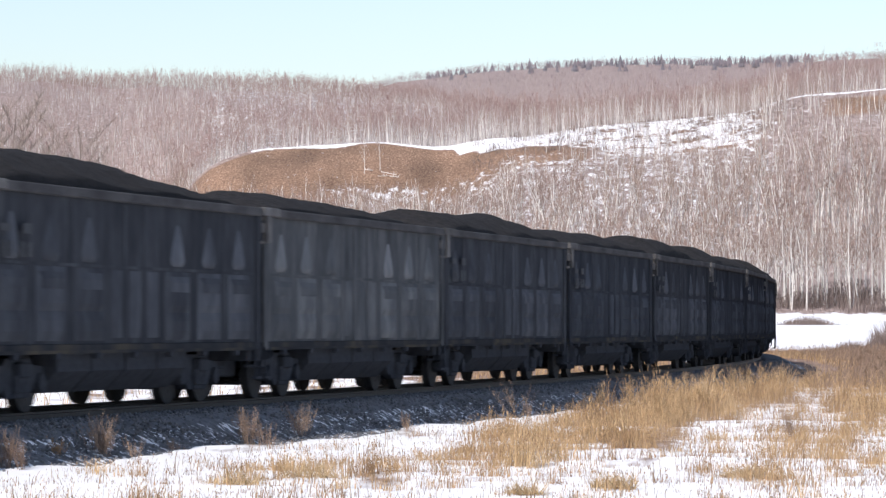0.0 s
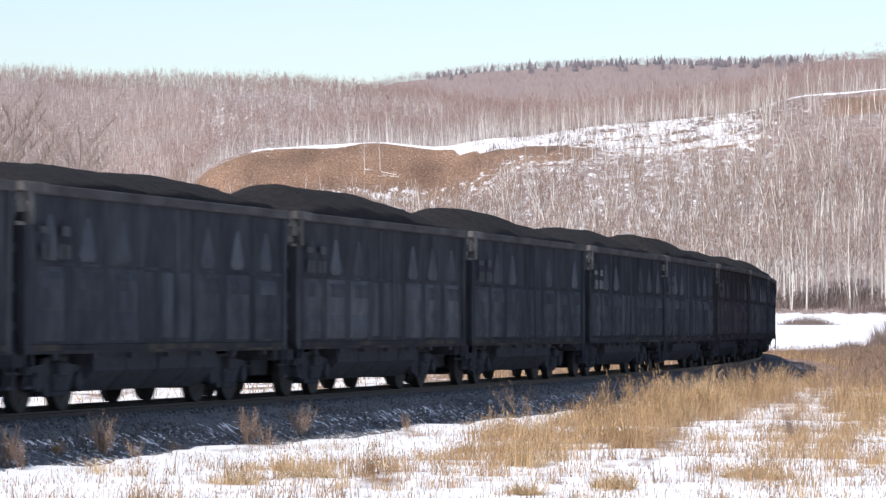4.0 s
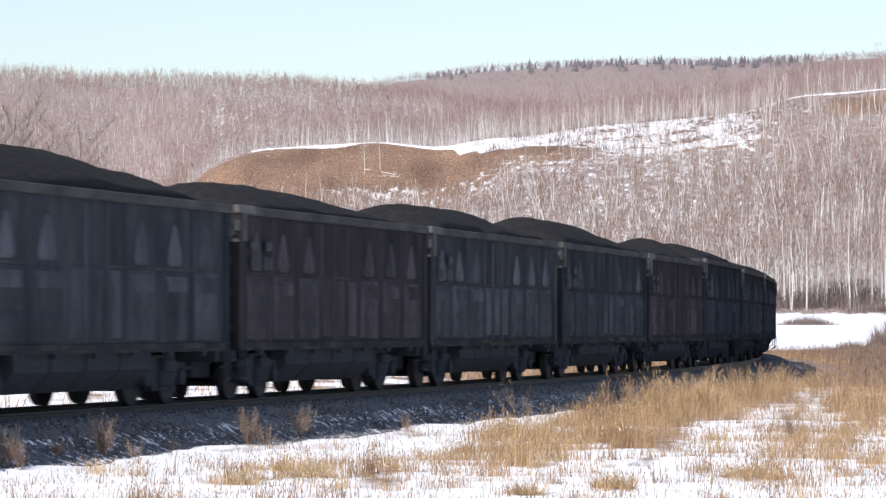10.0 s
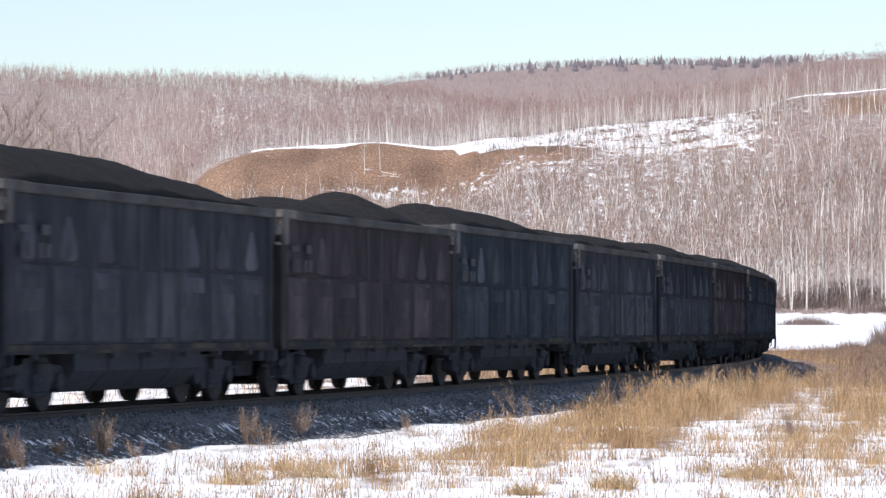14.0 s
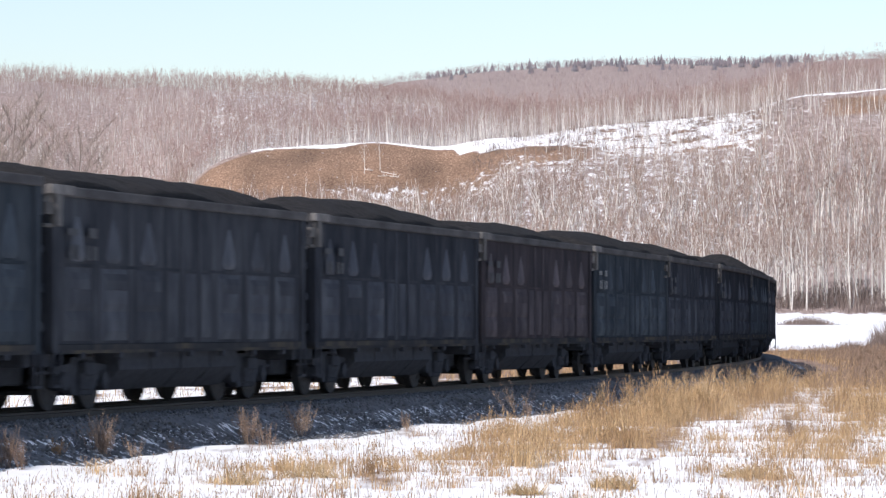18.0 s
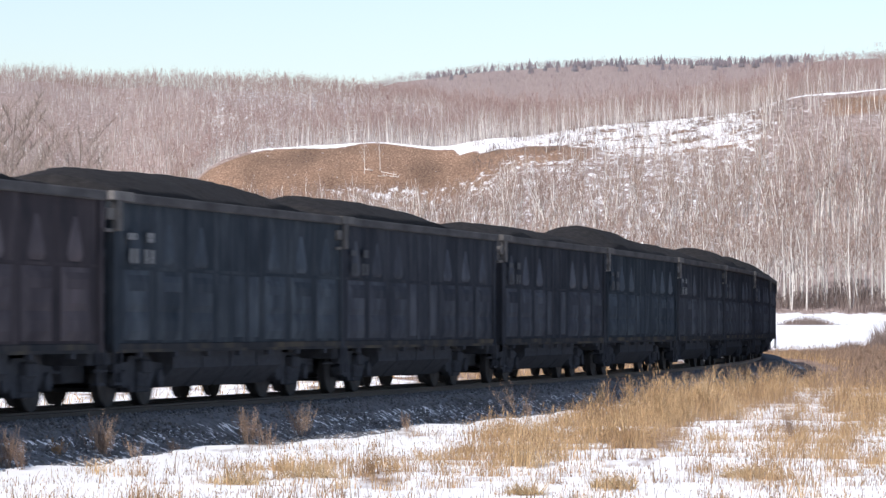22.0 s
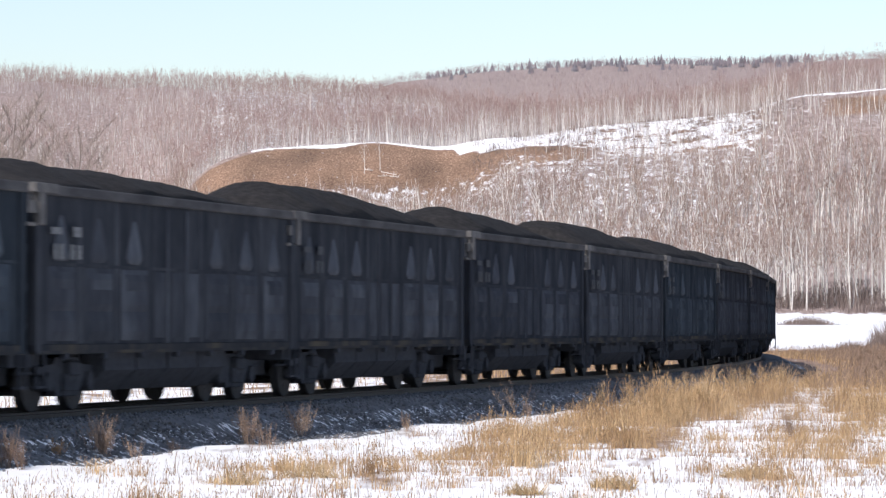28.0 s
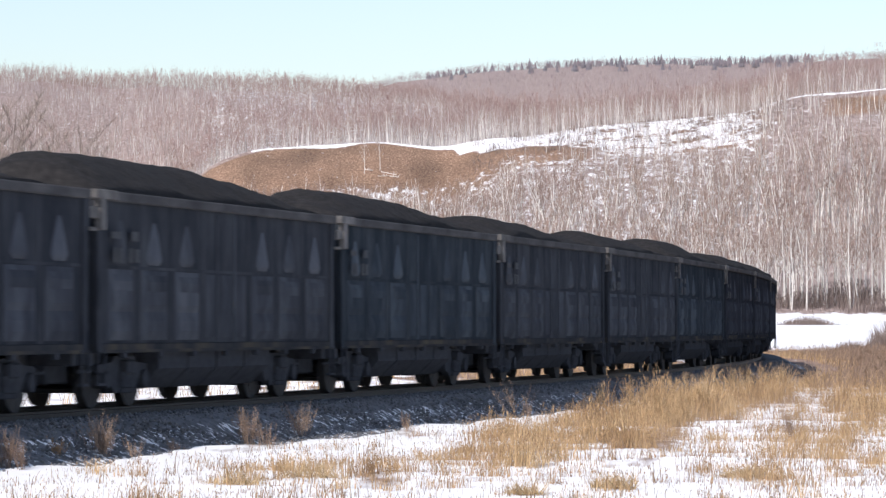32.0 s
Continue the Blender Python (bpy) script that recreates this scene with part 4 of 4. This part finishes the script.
def conifers():
    rs = np.random.RandomState(5)
    V, T = [], []
    for k in range(330):
        b = rs.uniform(-0.3, 7.2) if k % 3 else rs.uniform(1.8, 6.2)
        y = rs.uniform(3640, 3840) if k % 4 else rs.uniform(3400, 3700)
        x = b * y / 62.09
        z = float(height(x, y))
        h = rs.uniform(6.0, 10.5) * (1.3 if rs.rand() < 0.12 else 1)
        for j in range(7):
            f = j / 7
            r = h * 0.33 * (1 - f) * rs.uniform(0.8, 1.25)
            o = len(V)
            for c in range(6):
                a = c * 1.047 + rs.uniform(-0.3, 0.3)
                V.append((x + r * math.cos(a), y + r * math.sin(a), z + h * (0.12 + 0.8 * f) - r * 0.35))
            V.append((x, y, z + h * (0.12 + 0.8 * f) + h * 0.17))
            T += [(o + c, o + (c + 1) % 6, o + 6) for c in range(6)]
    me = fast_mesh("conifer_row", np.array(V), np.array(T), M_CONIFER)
    return tagged(new("conifer_row", me), "row of conifers along the far ridge, haze in their colour", "woods", kind="stuff")


conifers()

# ---- grass and weeds ----


def stalks(name, place, seed, tall, material, label, width=0.011, heads=0.35, category="grass", bend=0.5):
    """Dry stalks, each a bent tapering blade, some with seed heads. place: x, y and a share of the height for each."""
    rs = np.random.RandomState(seed)
    x, y, k = place
    n = len(x)
    z = height(x, y) - 0.02
    h = rs.uniform(*tall, n) * k
    a, la = rs.uniform(0, 6.28, n), rs.uniform(0, 6.28, n)
    ln = h * np.abs(rs.normal(0, bend, n))
    w = width * rs.uniform(0.6, 1.4, n)
    sx, sy = np.cos(a) * w / 2, np.sin(a) * w / 2
    b = np.stack([x, y, z], -1)
    m = b + np.stack([np.cos(la) * ln * 0.35, np.sin(la) * ln * 0.35, h * 0.55], -1)
    t = b + np.stack([np.cos(la) * ln, np.sin(la) * ln, h], -1)
    sd = np.stack([sx, sy, 0 * x], -1)
    V = [np.stack([b - sd, b + sd, m + sd * 0.8, m - sd * 0.8, t], 1).reshape(-1, 3)]
    T = [(np.arange(n)[:, None, None] * 5 + np.array([(0, 1, 2), (0, 2, 3), (3, 2, 4)])[None]).reshape(-1, 3)]
    off = n * 5
    pick = rs.uniform(0, 1, n) < heads
    tt, hh = t[pick], h[pick]
    for j in range(4):
        q = len(tt)
        f = rs.uniform(0.55, 1.0, q)[:, None]
        o = m[pick] + (tt - m[pick]) * f
        a2 = rs.uniform(0, 6.28, q)
        l2 = hh * rs.uniform(0.06, 0.16, q)
        e = o + np.stack([np.cos(a2) * l2 * 0.6, np.sin(a2) * l2 * 0.6, l2], -1)
        s2 = np.stack([np.sin(a2), np.cos(a2), 0 * a2], -1) * width * 0.7
        V.append(np.stack([o - s2, o + s2, e], 1).reshape(-1, 3))
        T.append((off + np.arange(q)[:, None, None] * 3 + np.array([[0, 1, 2]])[None]).reshape(-1, 3))
        off += q * 3
    me = fast_mesh(name, np.concatenate(V), np.concatenate(T), material)
    return tagged(new(name, me), label, category, kind="stuff")


def field_places(count, seed, x_range, y_range, share):
    rs = np.random.RandomState(seed)
    y = np.sqrt(rs.uniform(y_range[0] ** 2, y_range[1] ** 2, count))
    x = rs.uniform(x_range[0], x_range[1], count) * y / 62.09
    s, d = beside(x, y)
    d = d - HALF
    p = share(x, y, s, d)
    k = rs.uniform(0, 1, count) < p
    return x[k], y[k], (0.5 + 0.5 * np.clip(p[k], 0, 1)) * rs.uniform(0.6, 1.0, k.sum()) * (0.5 + 0.5 * smooth(0, 22, s[k]))


def tuft_places(count, seed, blades, size, share, x_range=(-8.6, 8.6), y_range=(38, 130)):
    """Blades gathered in tufts: each tuft has its own height and breadth."""
    x, y, k = field_places(count, seed, x_range, y_range, share)
    rs = np.random.RandomState(seed + 500)
    n = rs.randint(blades[0], blades[1], len(x))
    tall = rs.uniform(0.45, 1.0, len(x))
    broad = size * rs.uniform(0.6, 1.5, len(x))
    own = np.repeat(np.arange(len(x)), n)
    return x[own] + rs.normal(0, 1, len(own)) * broad[own], y[own] + rs.normal(0, 1, len(own)) * broad[own], k[own] * tall[own] * rs.uniform(0.55, 1.15, len(own))


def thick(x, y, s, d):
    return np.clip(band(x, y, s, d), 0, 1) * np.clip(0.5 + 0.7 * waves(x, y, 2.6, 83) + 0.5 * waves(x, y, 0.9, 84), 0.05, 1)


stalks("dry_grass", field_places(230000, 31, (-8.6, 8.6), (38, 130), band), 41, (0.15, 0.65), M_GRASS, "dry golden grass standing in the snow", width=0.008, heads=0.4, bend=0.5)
stalks("grass_tufts", tuft_places(12000, 51, (25, 70), 0.13, thick), 52, (0.55, 1.5), M_GRASS, "tufts of long dry golden grass", width=0.0085, heads=0.7, bend=0.34)
stalks("brown_tufts", tuft_places(4200, 55, (8, 30), 0.10, lambda x, y, s, d: 0.9 * thick(x, y, s, d)), 56, (0.75, 1.7), M_STALK, "tall brown stalks with seed heads rising out of the grass", width=0.011, heads=0.9, bend=0.2)
stalks("scattered_tufts", tuft_places(2600, 57, (6, 26), 0.09, lambda x, y, s, d: (d > 2.4) * np.clip(0.02 + 0.5 * waves(x, y, 3.3, 87) + 0.4 * waves(x, y, 1.1, 88), 0, 0.8), y_range=(38, 95)), 58, (0.4, 1.15), M_STALK,
       "thin tufts of brown grass scattered over the snow", width=0.0095, heads=0.7, bend=0.35)
stalks("sparse_stalks", field_places(24000, 53, (-8.6, 8.6), (38, 105), lambda x, y, s, d: (d > 2.6) * np.clip(-0.05 + 0.8 * waves(x, y, 1.7, 85) + 0.5 * waves(x, y, 0.5, 86), 0, 0.7)), 54, (0.25, 0.8), M_STALK,
       "thin brown stalks standing singly in the snow", width=0.010, heads=0.6, bend=0.25)
stalks("dry_grass", field_places(60000, 32, (3.0, 8.8), (120, 270), lambda x, y, s, d: 0.6 * (d > 3) * np.clip(0.5 + 0.6 * waves(x, y, 9, 24), 0, 1)), 42, (0.35, 0.9), M_GRASS,
       "dry golden grass on the far field", width=0.022)
stalks("brown_scrub", field_places(70000, 36, (3.2, 8.8), (110, 265), lambda x, y, s, d: 0.95 * (d > 4) * (1 - 0.7 * smooth(200, 265, y)) * np.clip(0.6 + 0.7 * waves(x, y, 14, 26), 0, 1)), 46, (0.5, 1.3), M_WEED,
       "reddish-brown scrub on the far field", width=0.022, heads=0.7)
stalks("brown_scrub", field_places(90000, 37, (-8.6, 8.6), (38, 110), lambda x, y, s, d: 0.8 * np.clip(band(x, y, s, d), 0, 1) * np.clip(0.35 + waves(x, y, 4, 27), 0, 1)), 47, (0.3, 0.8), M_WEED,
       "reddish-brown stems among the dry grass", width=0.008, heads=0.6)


def stubble(x, y, s, d):
    return np.clip(0.02 + 0.6 * waves(x, y, 2.6, 61) + 0.55 * waves(x, y, 0.8, 62), 0, 1) * (d > 1.9) * (0.3 + 0.5 * smooth(3.0, 5.5, d) + 0.2 * smooth(1, 5, x) + 0.3 * (1 - smooth(-4, -1, x)))


stalks("stubble", field_places(150000, 33, (-8.6, 8.6), (38, 100), stubble), 43, (0.1, 0.36), M_WEED, "short brown stubble poking through the snow", width=0.009, heads=0.2)
stalks("toe_grass", field_places(60000, 38, (-8.6, 4.0), (44, 100), lambda x, y, s, d: 0.6 * (d > 0.8) * (d < 3.4) * np.clip(-0.12 + 0.8 * waves(x, y, 2.2, 63) + 0.5 * waves(x, y, 0.7, 64), 0, 1)), 48, (0.15, 0.5), M_WEED,
       "thin brown grass along the foot of the bank", width=0.009, heads=0.3)
stalks("shrub_belt", field_places(9000, 34, (4.6, 8.8), (646, 676), lambda x, y, s, d: np.clip(0.35 + 0.9 * waves(x, y, 30, 28), 0.05, 1)), 44, (1.8, 5.2), M_SHRUB, "belt of dark leafless shrubs at the foot of the wood", width=0.1, heads=0.9, category="shrubs")
stalks("shrubs_on_the_snow", field_places(15000, 39, (0.5, 6.4), (938, 1006), lambda x, y, s, d: np.clip(-0.05 + 0.9 * waves(x, y, 12, 66) + 0.5 * waves(x, y, 4, 67), 0.04, 0.8)), 49, (0.8, 3.2), M_SHRUB, "scattered dark leafless shrubs on the snowy slope", width=0.11, heads=0.9, category="shrubs")
stalks("dry_grass", field_places(26000, 35, (-8.6, 5.0), (76, 240), lambda x, y, s, d: (d < -5) * np.clip(0.35 + 0.5 * smooth(-2, 4, x) + 0.6 * waves(x, y, 12, 25), 0, 1)), 45, (0.3, 0.8), M_GRASS, "dry grass and twigs in the snow beyond the railway", width=0.02)


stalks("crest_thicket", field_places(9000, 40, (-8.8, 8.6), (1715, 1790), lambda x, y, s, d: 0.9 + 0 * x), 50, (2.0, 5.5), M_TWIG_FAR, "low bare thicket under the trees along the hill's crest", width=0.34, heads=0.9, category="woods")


def weed(x, y, h, stems, lean, material, label, seed, bushy=0.3, z=None, name="dry_weed"):
    """One dry plant: branching stems from one root."""
    rs = random.Random(seed)
    v, t = [], []
    root = Vector((x, y, (float(height(x, y)) if z is None else z) - 0.03))

    def blade(a, b, w):
        q = len(v)
        ang = rs.uniform(0, 3.14)
        sd = Vector((math.cos(ang), math.sin(ang), 0)) * w / 2
        v.extend([a - sd, a + sd, b + sd * 0.4, b - sd * 0.4])
        t.extend([(q, q + 1, q + 2), (q, q + 2, q + 3)])
    for k in range(stems):
        a = rs.gauss(3.3, 1.5)
        o = root + Vector((math.cos(a), math.sin(a), 0)) * rs.uniform(0, 0.14 * h + 0.03)
        hh = h * rs.uniform(0.55, 1.0)
        tip = o + Vector((math.cos(a) * lean * hh * rs.uniform(0.2, 1.6), math.sin(a) * lean * hh * rs.uniform(0.2, 1.6), hh))
        mid = o + (tip - o) * 0.5 + Vector((0, 0, 0.05 * hh))
        blade(o, mid, 0.007)
        blade(mid, tip, 0.005)
        for m in range(20):
            f = rs.uniform(0.2, 1.0)
            p = o + (tip - o) * f
            b2, l2 = rs.uniform(0, 6.28), hh * bushy * rs.uniform(0.3, 1.0) * (1.2 - f)
            e = p + Vector((math.cos(b2) * l2 * 0.6, math.sin(b2) * l2 * 0.6, l2))
            blade(p, e, 0.0042)
            for r in range(2):
                c = p + (e - p) * rs.uniform(0.4, 1.0)
                b3 = rs.uniform(0, 6.28)
                blade(c, c + Vector((math.cos(b3), math.sin(b3), 0.9)) * l2 * 0.3, 0.0065)
    me = fast_mesh(name, np.array([tuple(q) for q in v]), np.array(t), material)
    return tagged(new(name, me), label, "weed", "dry weeds along the railway")


WEED_WORDS = "tall dry brown weed with branching seed heads"
GOLD_WORDS = "dry golden weed with branching seed heads"
# place, height, stems, lean, height of the root, and whether it is golden
for k, (x, y, h, n, lean, z, gold) in enumerate((
        (-6.07, 49.2, 0.62, 30, 0.3, 0.05, 0), (-5.82, 48.9, 0.5, 16, 0.3, 0.0, 0), (-5.64, 51.6, 0.32, 16, 0.5, 0.13, 1), (-5.12, 53.1, 0.63, 44, 0.36, 0.08, 0), (-5.35, 53.3, 0.7, 6, 0.6, 0.12, 0),
        (-4.65, 53.1, 0.45, 10, 0.6, 0.0, 0), (-4.27, 55.9, 0.26, 12, 0.3, 0.03, 0), (-3.29, 59.4, 0.72, 34, 0.3, 0.02, 0), (-3.05, 59.9, 0.5, 12, 0.4, 0.02, 0), (-2.82, 56.7, 0.5, 10, 0.3, 0.0, 0),
        (-2.52, 62.8, 0.68, 26, 0.45, 0.05, 0), (-0.68, 67.9, 0.42, 12, 0.2, 0.0, 0), (-1.68, 56.7, 0.3, 10, 0.4, 0.0, 1), (1.63, 77.2, 0.95, 8, 0.5, 0.0, 0), (1.9, 77.6, 0.6, 8, 0.4, 0.0, 0),
        (4.03, 89.1, 0.68, 14, 0.25, 0.04, 1), (4.84, 89.5, 0.86, 26, 0.3, 0.0, 1), (4.99, 84.6, 0.8, 24, 0.3, 0.0, 1), (4.43, 69.4, 1.05, 40, 0.3, 0.0, 1), (5.1, 73.5, 1.0, 38, 0.32, 0.0, 1),
        (6.06, 80.7, 1.04, 34, 0.3, 0.0, 1), (10.65, 121.1, 0.8, 22, 0.4, 0.08, 1), (11.68, 119.7, 0.88, 28, 0.4, 0.0, 1), (9.42, 113.3, 0.82, 24, 0.4, 0.02, 1), (6.2, 62.0, 0.7, 24, 0.35, 0.0, 0), (3.6, 56.0, 0.55, 20, 0.4, 0.0, 0))):
    weed(x, y, h, n, lean, M_GRASS if gold else M_WEED, GOLD_WORDS if gold else WEED_WORDS, 200 + k, z=z)
for k, (x, y, h, n, w) in enumerate(((52.5, 505, 1.5, 130, 4.2), (38.6, 300, 3.2, 90, 1.6), (36.5, 292, 2.0, 60, 1.5), (35.6, 286, 2.6, 45, 1.2), (30.5, 262, 1.3, 70, 1.6))):
    rs = random.Random(k)
    v, t = [], []
    for j in range(n * 8):
        a = Vector((x + rs.gauss(0, w * 0.45), y + rs.gauss(0, 0.8), 0))
        a.z = float(height(a.x, a.y))
        hh = h * rs.uniform(0.3, 1.0) * math.exp(-((a.x - x) / w) ** 2)
        b = a + Vector((rs.uniform(-0.4, 0.4) * hh, rs.uniform(-0.4, 0.4) * hh, hh))
        q = len(v)
        sd = Vector((0.03, 0, 0))
        v.extend([tuple(a - sd), tuple(a + sd), tuple(b)])
        t.append((q, q + 1, q + 2))
    tagged(new("shrub", fast_mesh("shrub", np.array(v), np.array(t), M_SHRUB)), "low leafless dark shrub standing in the snow", "shrub", "shrubs in the snowy field")


def straw_heap(x, y, r, h, seed):
    """A tussock of matted straw: bent blades lying over one another."""
    rs = random.Random(seed)
    v, t = [], []
    z0 = float(height(x, y))
    for j in range(420):
        a, d = rs.uniform(0, 6.28), r * math.sqrt(rs.random())
        p = Vector((x + d * math.cos(a), y + 0.8 * d * math.sin(a), z0 - 0.02 + h * (1 - (d / r) ** 2) * rs.uniform(0.3, 1)))
        b = rs.uniform(0, 6.28)
        e = p + Vector((math.cos(b), math.sin(b), rs.uniform(-0.2, 1.2))) * rs.uniform(0.08, 0.28)
        sd = Vector((-math.sin(b), math.cos(b), 0.3)) * 0.006
        q = len(v)
        v.extend([tuple(p - sd), tuple(p + sd), tuple(e)])
        t.append((q, q + 1, q + 2))
    tagged(new("straw_tussock", fast_mesh("straw_tussock", np.array(v), np.array(t), M_STRAW)), "low tussock of matted dry straw in the snow", "grass tussock", "straw tussocks")


for k, (x, y, r, h) in enumerate(((2.09, 43.4, 0.3, 0.09), (-1.77, 46.3, 0.45, 0.13), (0.99, 42.6, 0.25, 0.06), (-2.7, 45.2, 0.4, 0.07), (4.1, 47.5, 0.4, 0.1))):
    straw_heap(x, y, r, h, 300 + k)


def ballast_stones():
    """Loose crushed stone on the bank's near slope and shoulder."""
    rs = np.random.RandomState(77)
    n = 24000
    s = rs.uniform(-34, 100, n) ** 1.0
    d = rs.uniform(0.95, 2.95, n)
    x, y, _ = line(s, d)
    z = np.interp(d, [0.9, 1.8, 2.2, 2.5, 2.85, 3.15], [RAIL_Z - 0.13, RAIL_Z - 0.15, 0.34, 0.17, 0.03, -0.06])
    r = rs.uniform(0.018, 0.045, n)
    base = np.array([(1, 0, 0), (-1, 0, 0), (0, 1, 0), (0, -1, 0), (0, 0, 1), (0, 0, -1)], float)
    P = base[None] * r[:, None, None] * rs.uniform(0.6, 1.2, (n, 6, 1))
    a = rs.uniform(0, 6.28, n)
    b = rs.uniform(-0.7, 0.7, n)
    Q = P.copy()
    Q[:, :, 0] = P[:, :, 0] * np.cos(a)[:, None] - P[:, :, 1] * np.sin(a)[:, None]
    Q[:, :, 1] = P[:, :, 0] * np.sin(a)[:, None] + P[:, :, 1] * np.cos(a)[:, None]
    R = Q.copy()
    R[:, :, 1] = Q[:, :, 1] * np.cos(b)[:, None] - Q[:, :, 2] * np.sin(b)[:, None]
    R[:, :, 2] = Q[:, :, 1] * np.sin(b)[:, None] + Q[:, :, 2] * np.cos(b)[:, None]
    R += np.stack([x, y, z + r * 0.35], -1)[:, None]
    tri = np.array([(0, 2, 4), (2, 1, 4), (1, 3, 4), (3, 0, 4), (2, 0, 5), (1, 2, 5), (3, 1, 5), (0, 3, 5)])
    T = (np.arange(n)[:, None, None] * 6 + tri[None]).reshape(-1, 3)
    tagged(new("ballast_stones", fast_mesh("ballast_stones", R.reshape(-1, 3), T, M_STONE)), "loose grey crushed stone on the bank", "gravel", kind="stuff")


ballast_stones()


def sleepers():
    bm = bmesh.new()
    box(-0.125, 0.125, -1.35, 1.35, -0.16, 0.0, 0.02, bm=bm)
    me = bpy.data.meshes.new("sleeper")
    bm.to_mesh(me)
    bm.free()
    me.materials.append(M_SLEEPER)
    for k in range(290):
        x, y, th = line(-40 + k * 0.55)
        o = new("sleeper", me)
        o.parent = TRACK
        o.matrix_basis = pose(x, y, RAIL_Z - 0.18, 0, 0, math.degrees(th))


sleepers()

# ---- movement ----


def along(t):
    """How far the train has run at t seconds."""
    return 9.93031 * t - 0.00071990 * t * t - 5.96979e-5 * t ** 3


def wagon_pose(i, t):
    s = i * PITCH + SLACK.get(i, 0.0) - 0.12 + BODY / 2 - along(t)
    xa, ya, _ = line(s - 4.325)
    xb, yb, _ = line(s + 4.325)
    return pose((xa + xb) / 2, (ya + yb) / 2, RAIL_Z, 0, 0, math.degrees(math.atan2(yb - ya, xb - xa)))


def motions():
    times = [k * 0.5 for k in range(65)]
    spins = [k / 15 for k in range(481)]
    turns = [math.degrees(along(t) / 0.478) for t in spins]
    for i, wagon in WAGONS:
        walk(wagon, [(t, wagon_pose(i, t)) for t in times])
        for b in wagon.children:
            for ws in b.children:
                if ws.name.startswith("wheelset"):
                    p = ws.location.copy()
                    walk(ws, [(t, pose(p.x, p.y, p.z, 0, -a, 0)) for t, a in zip(spins, turns)])


motions()
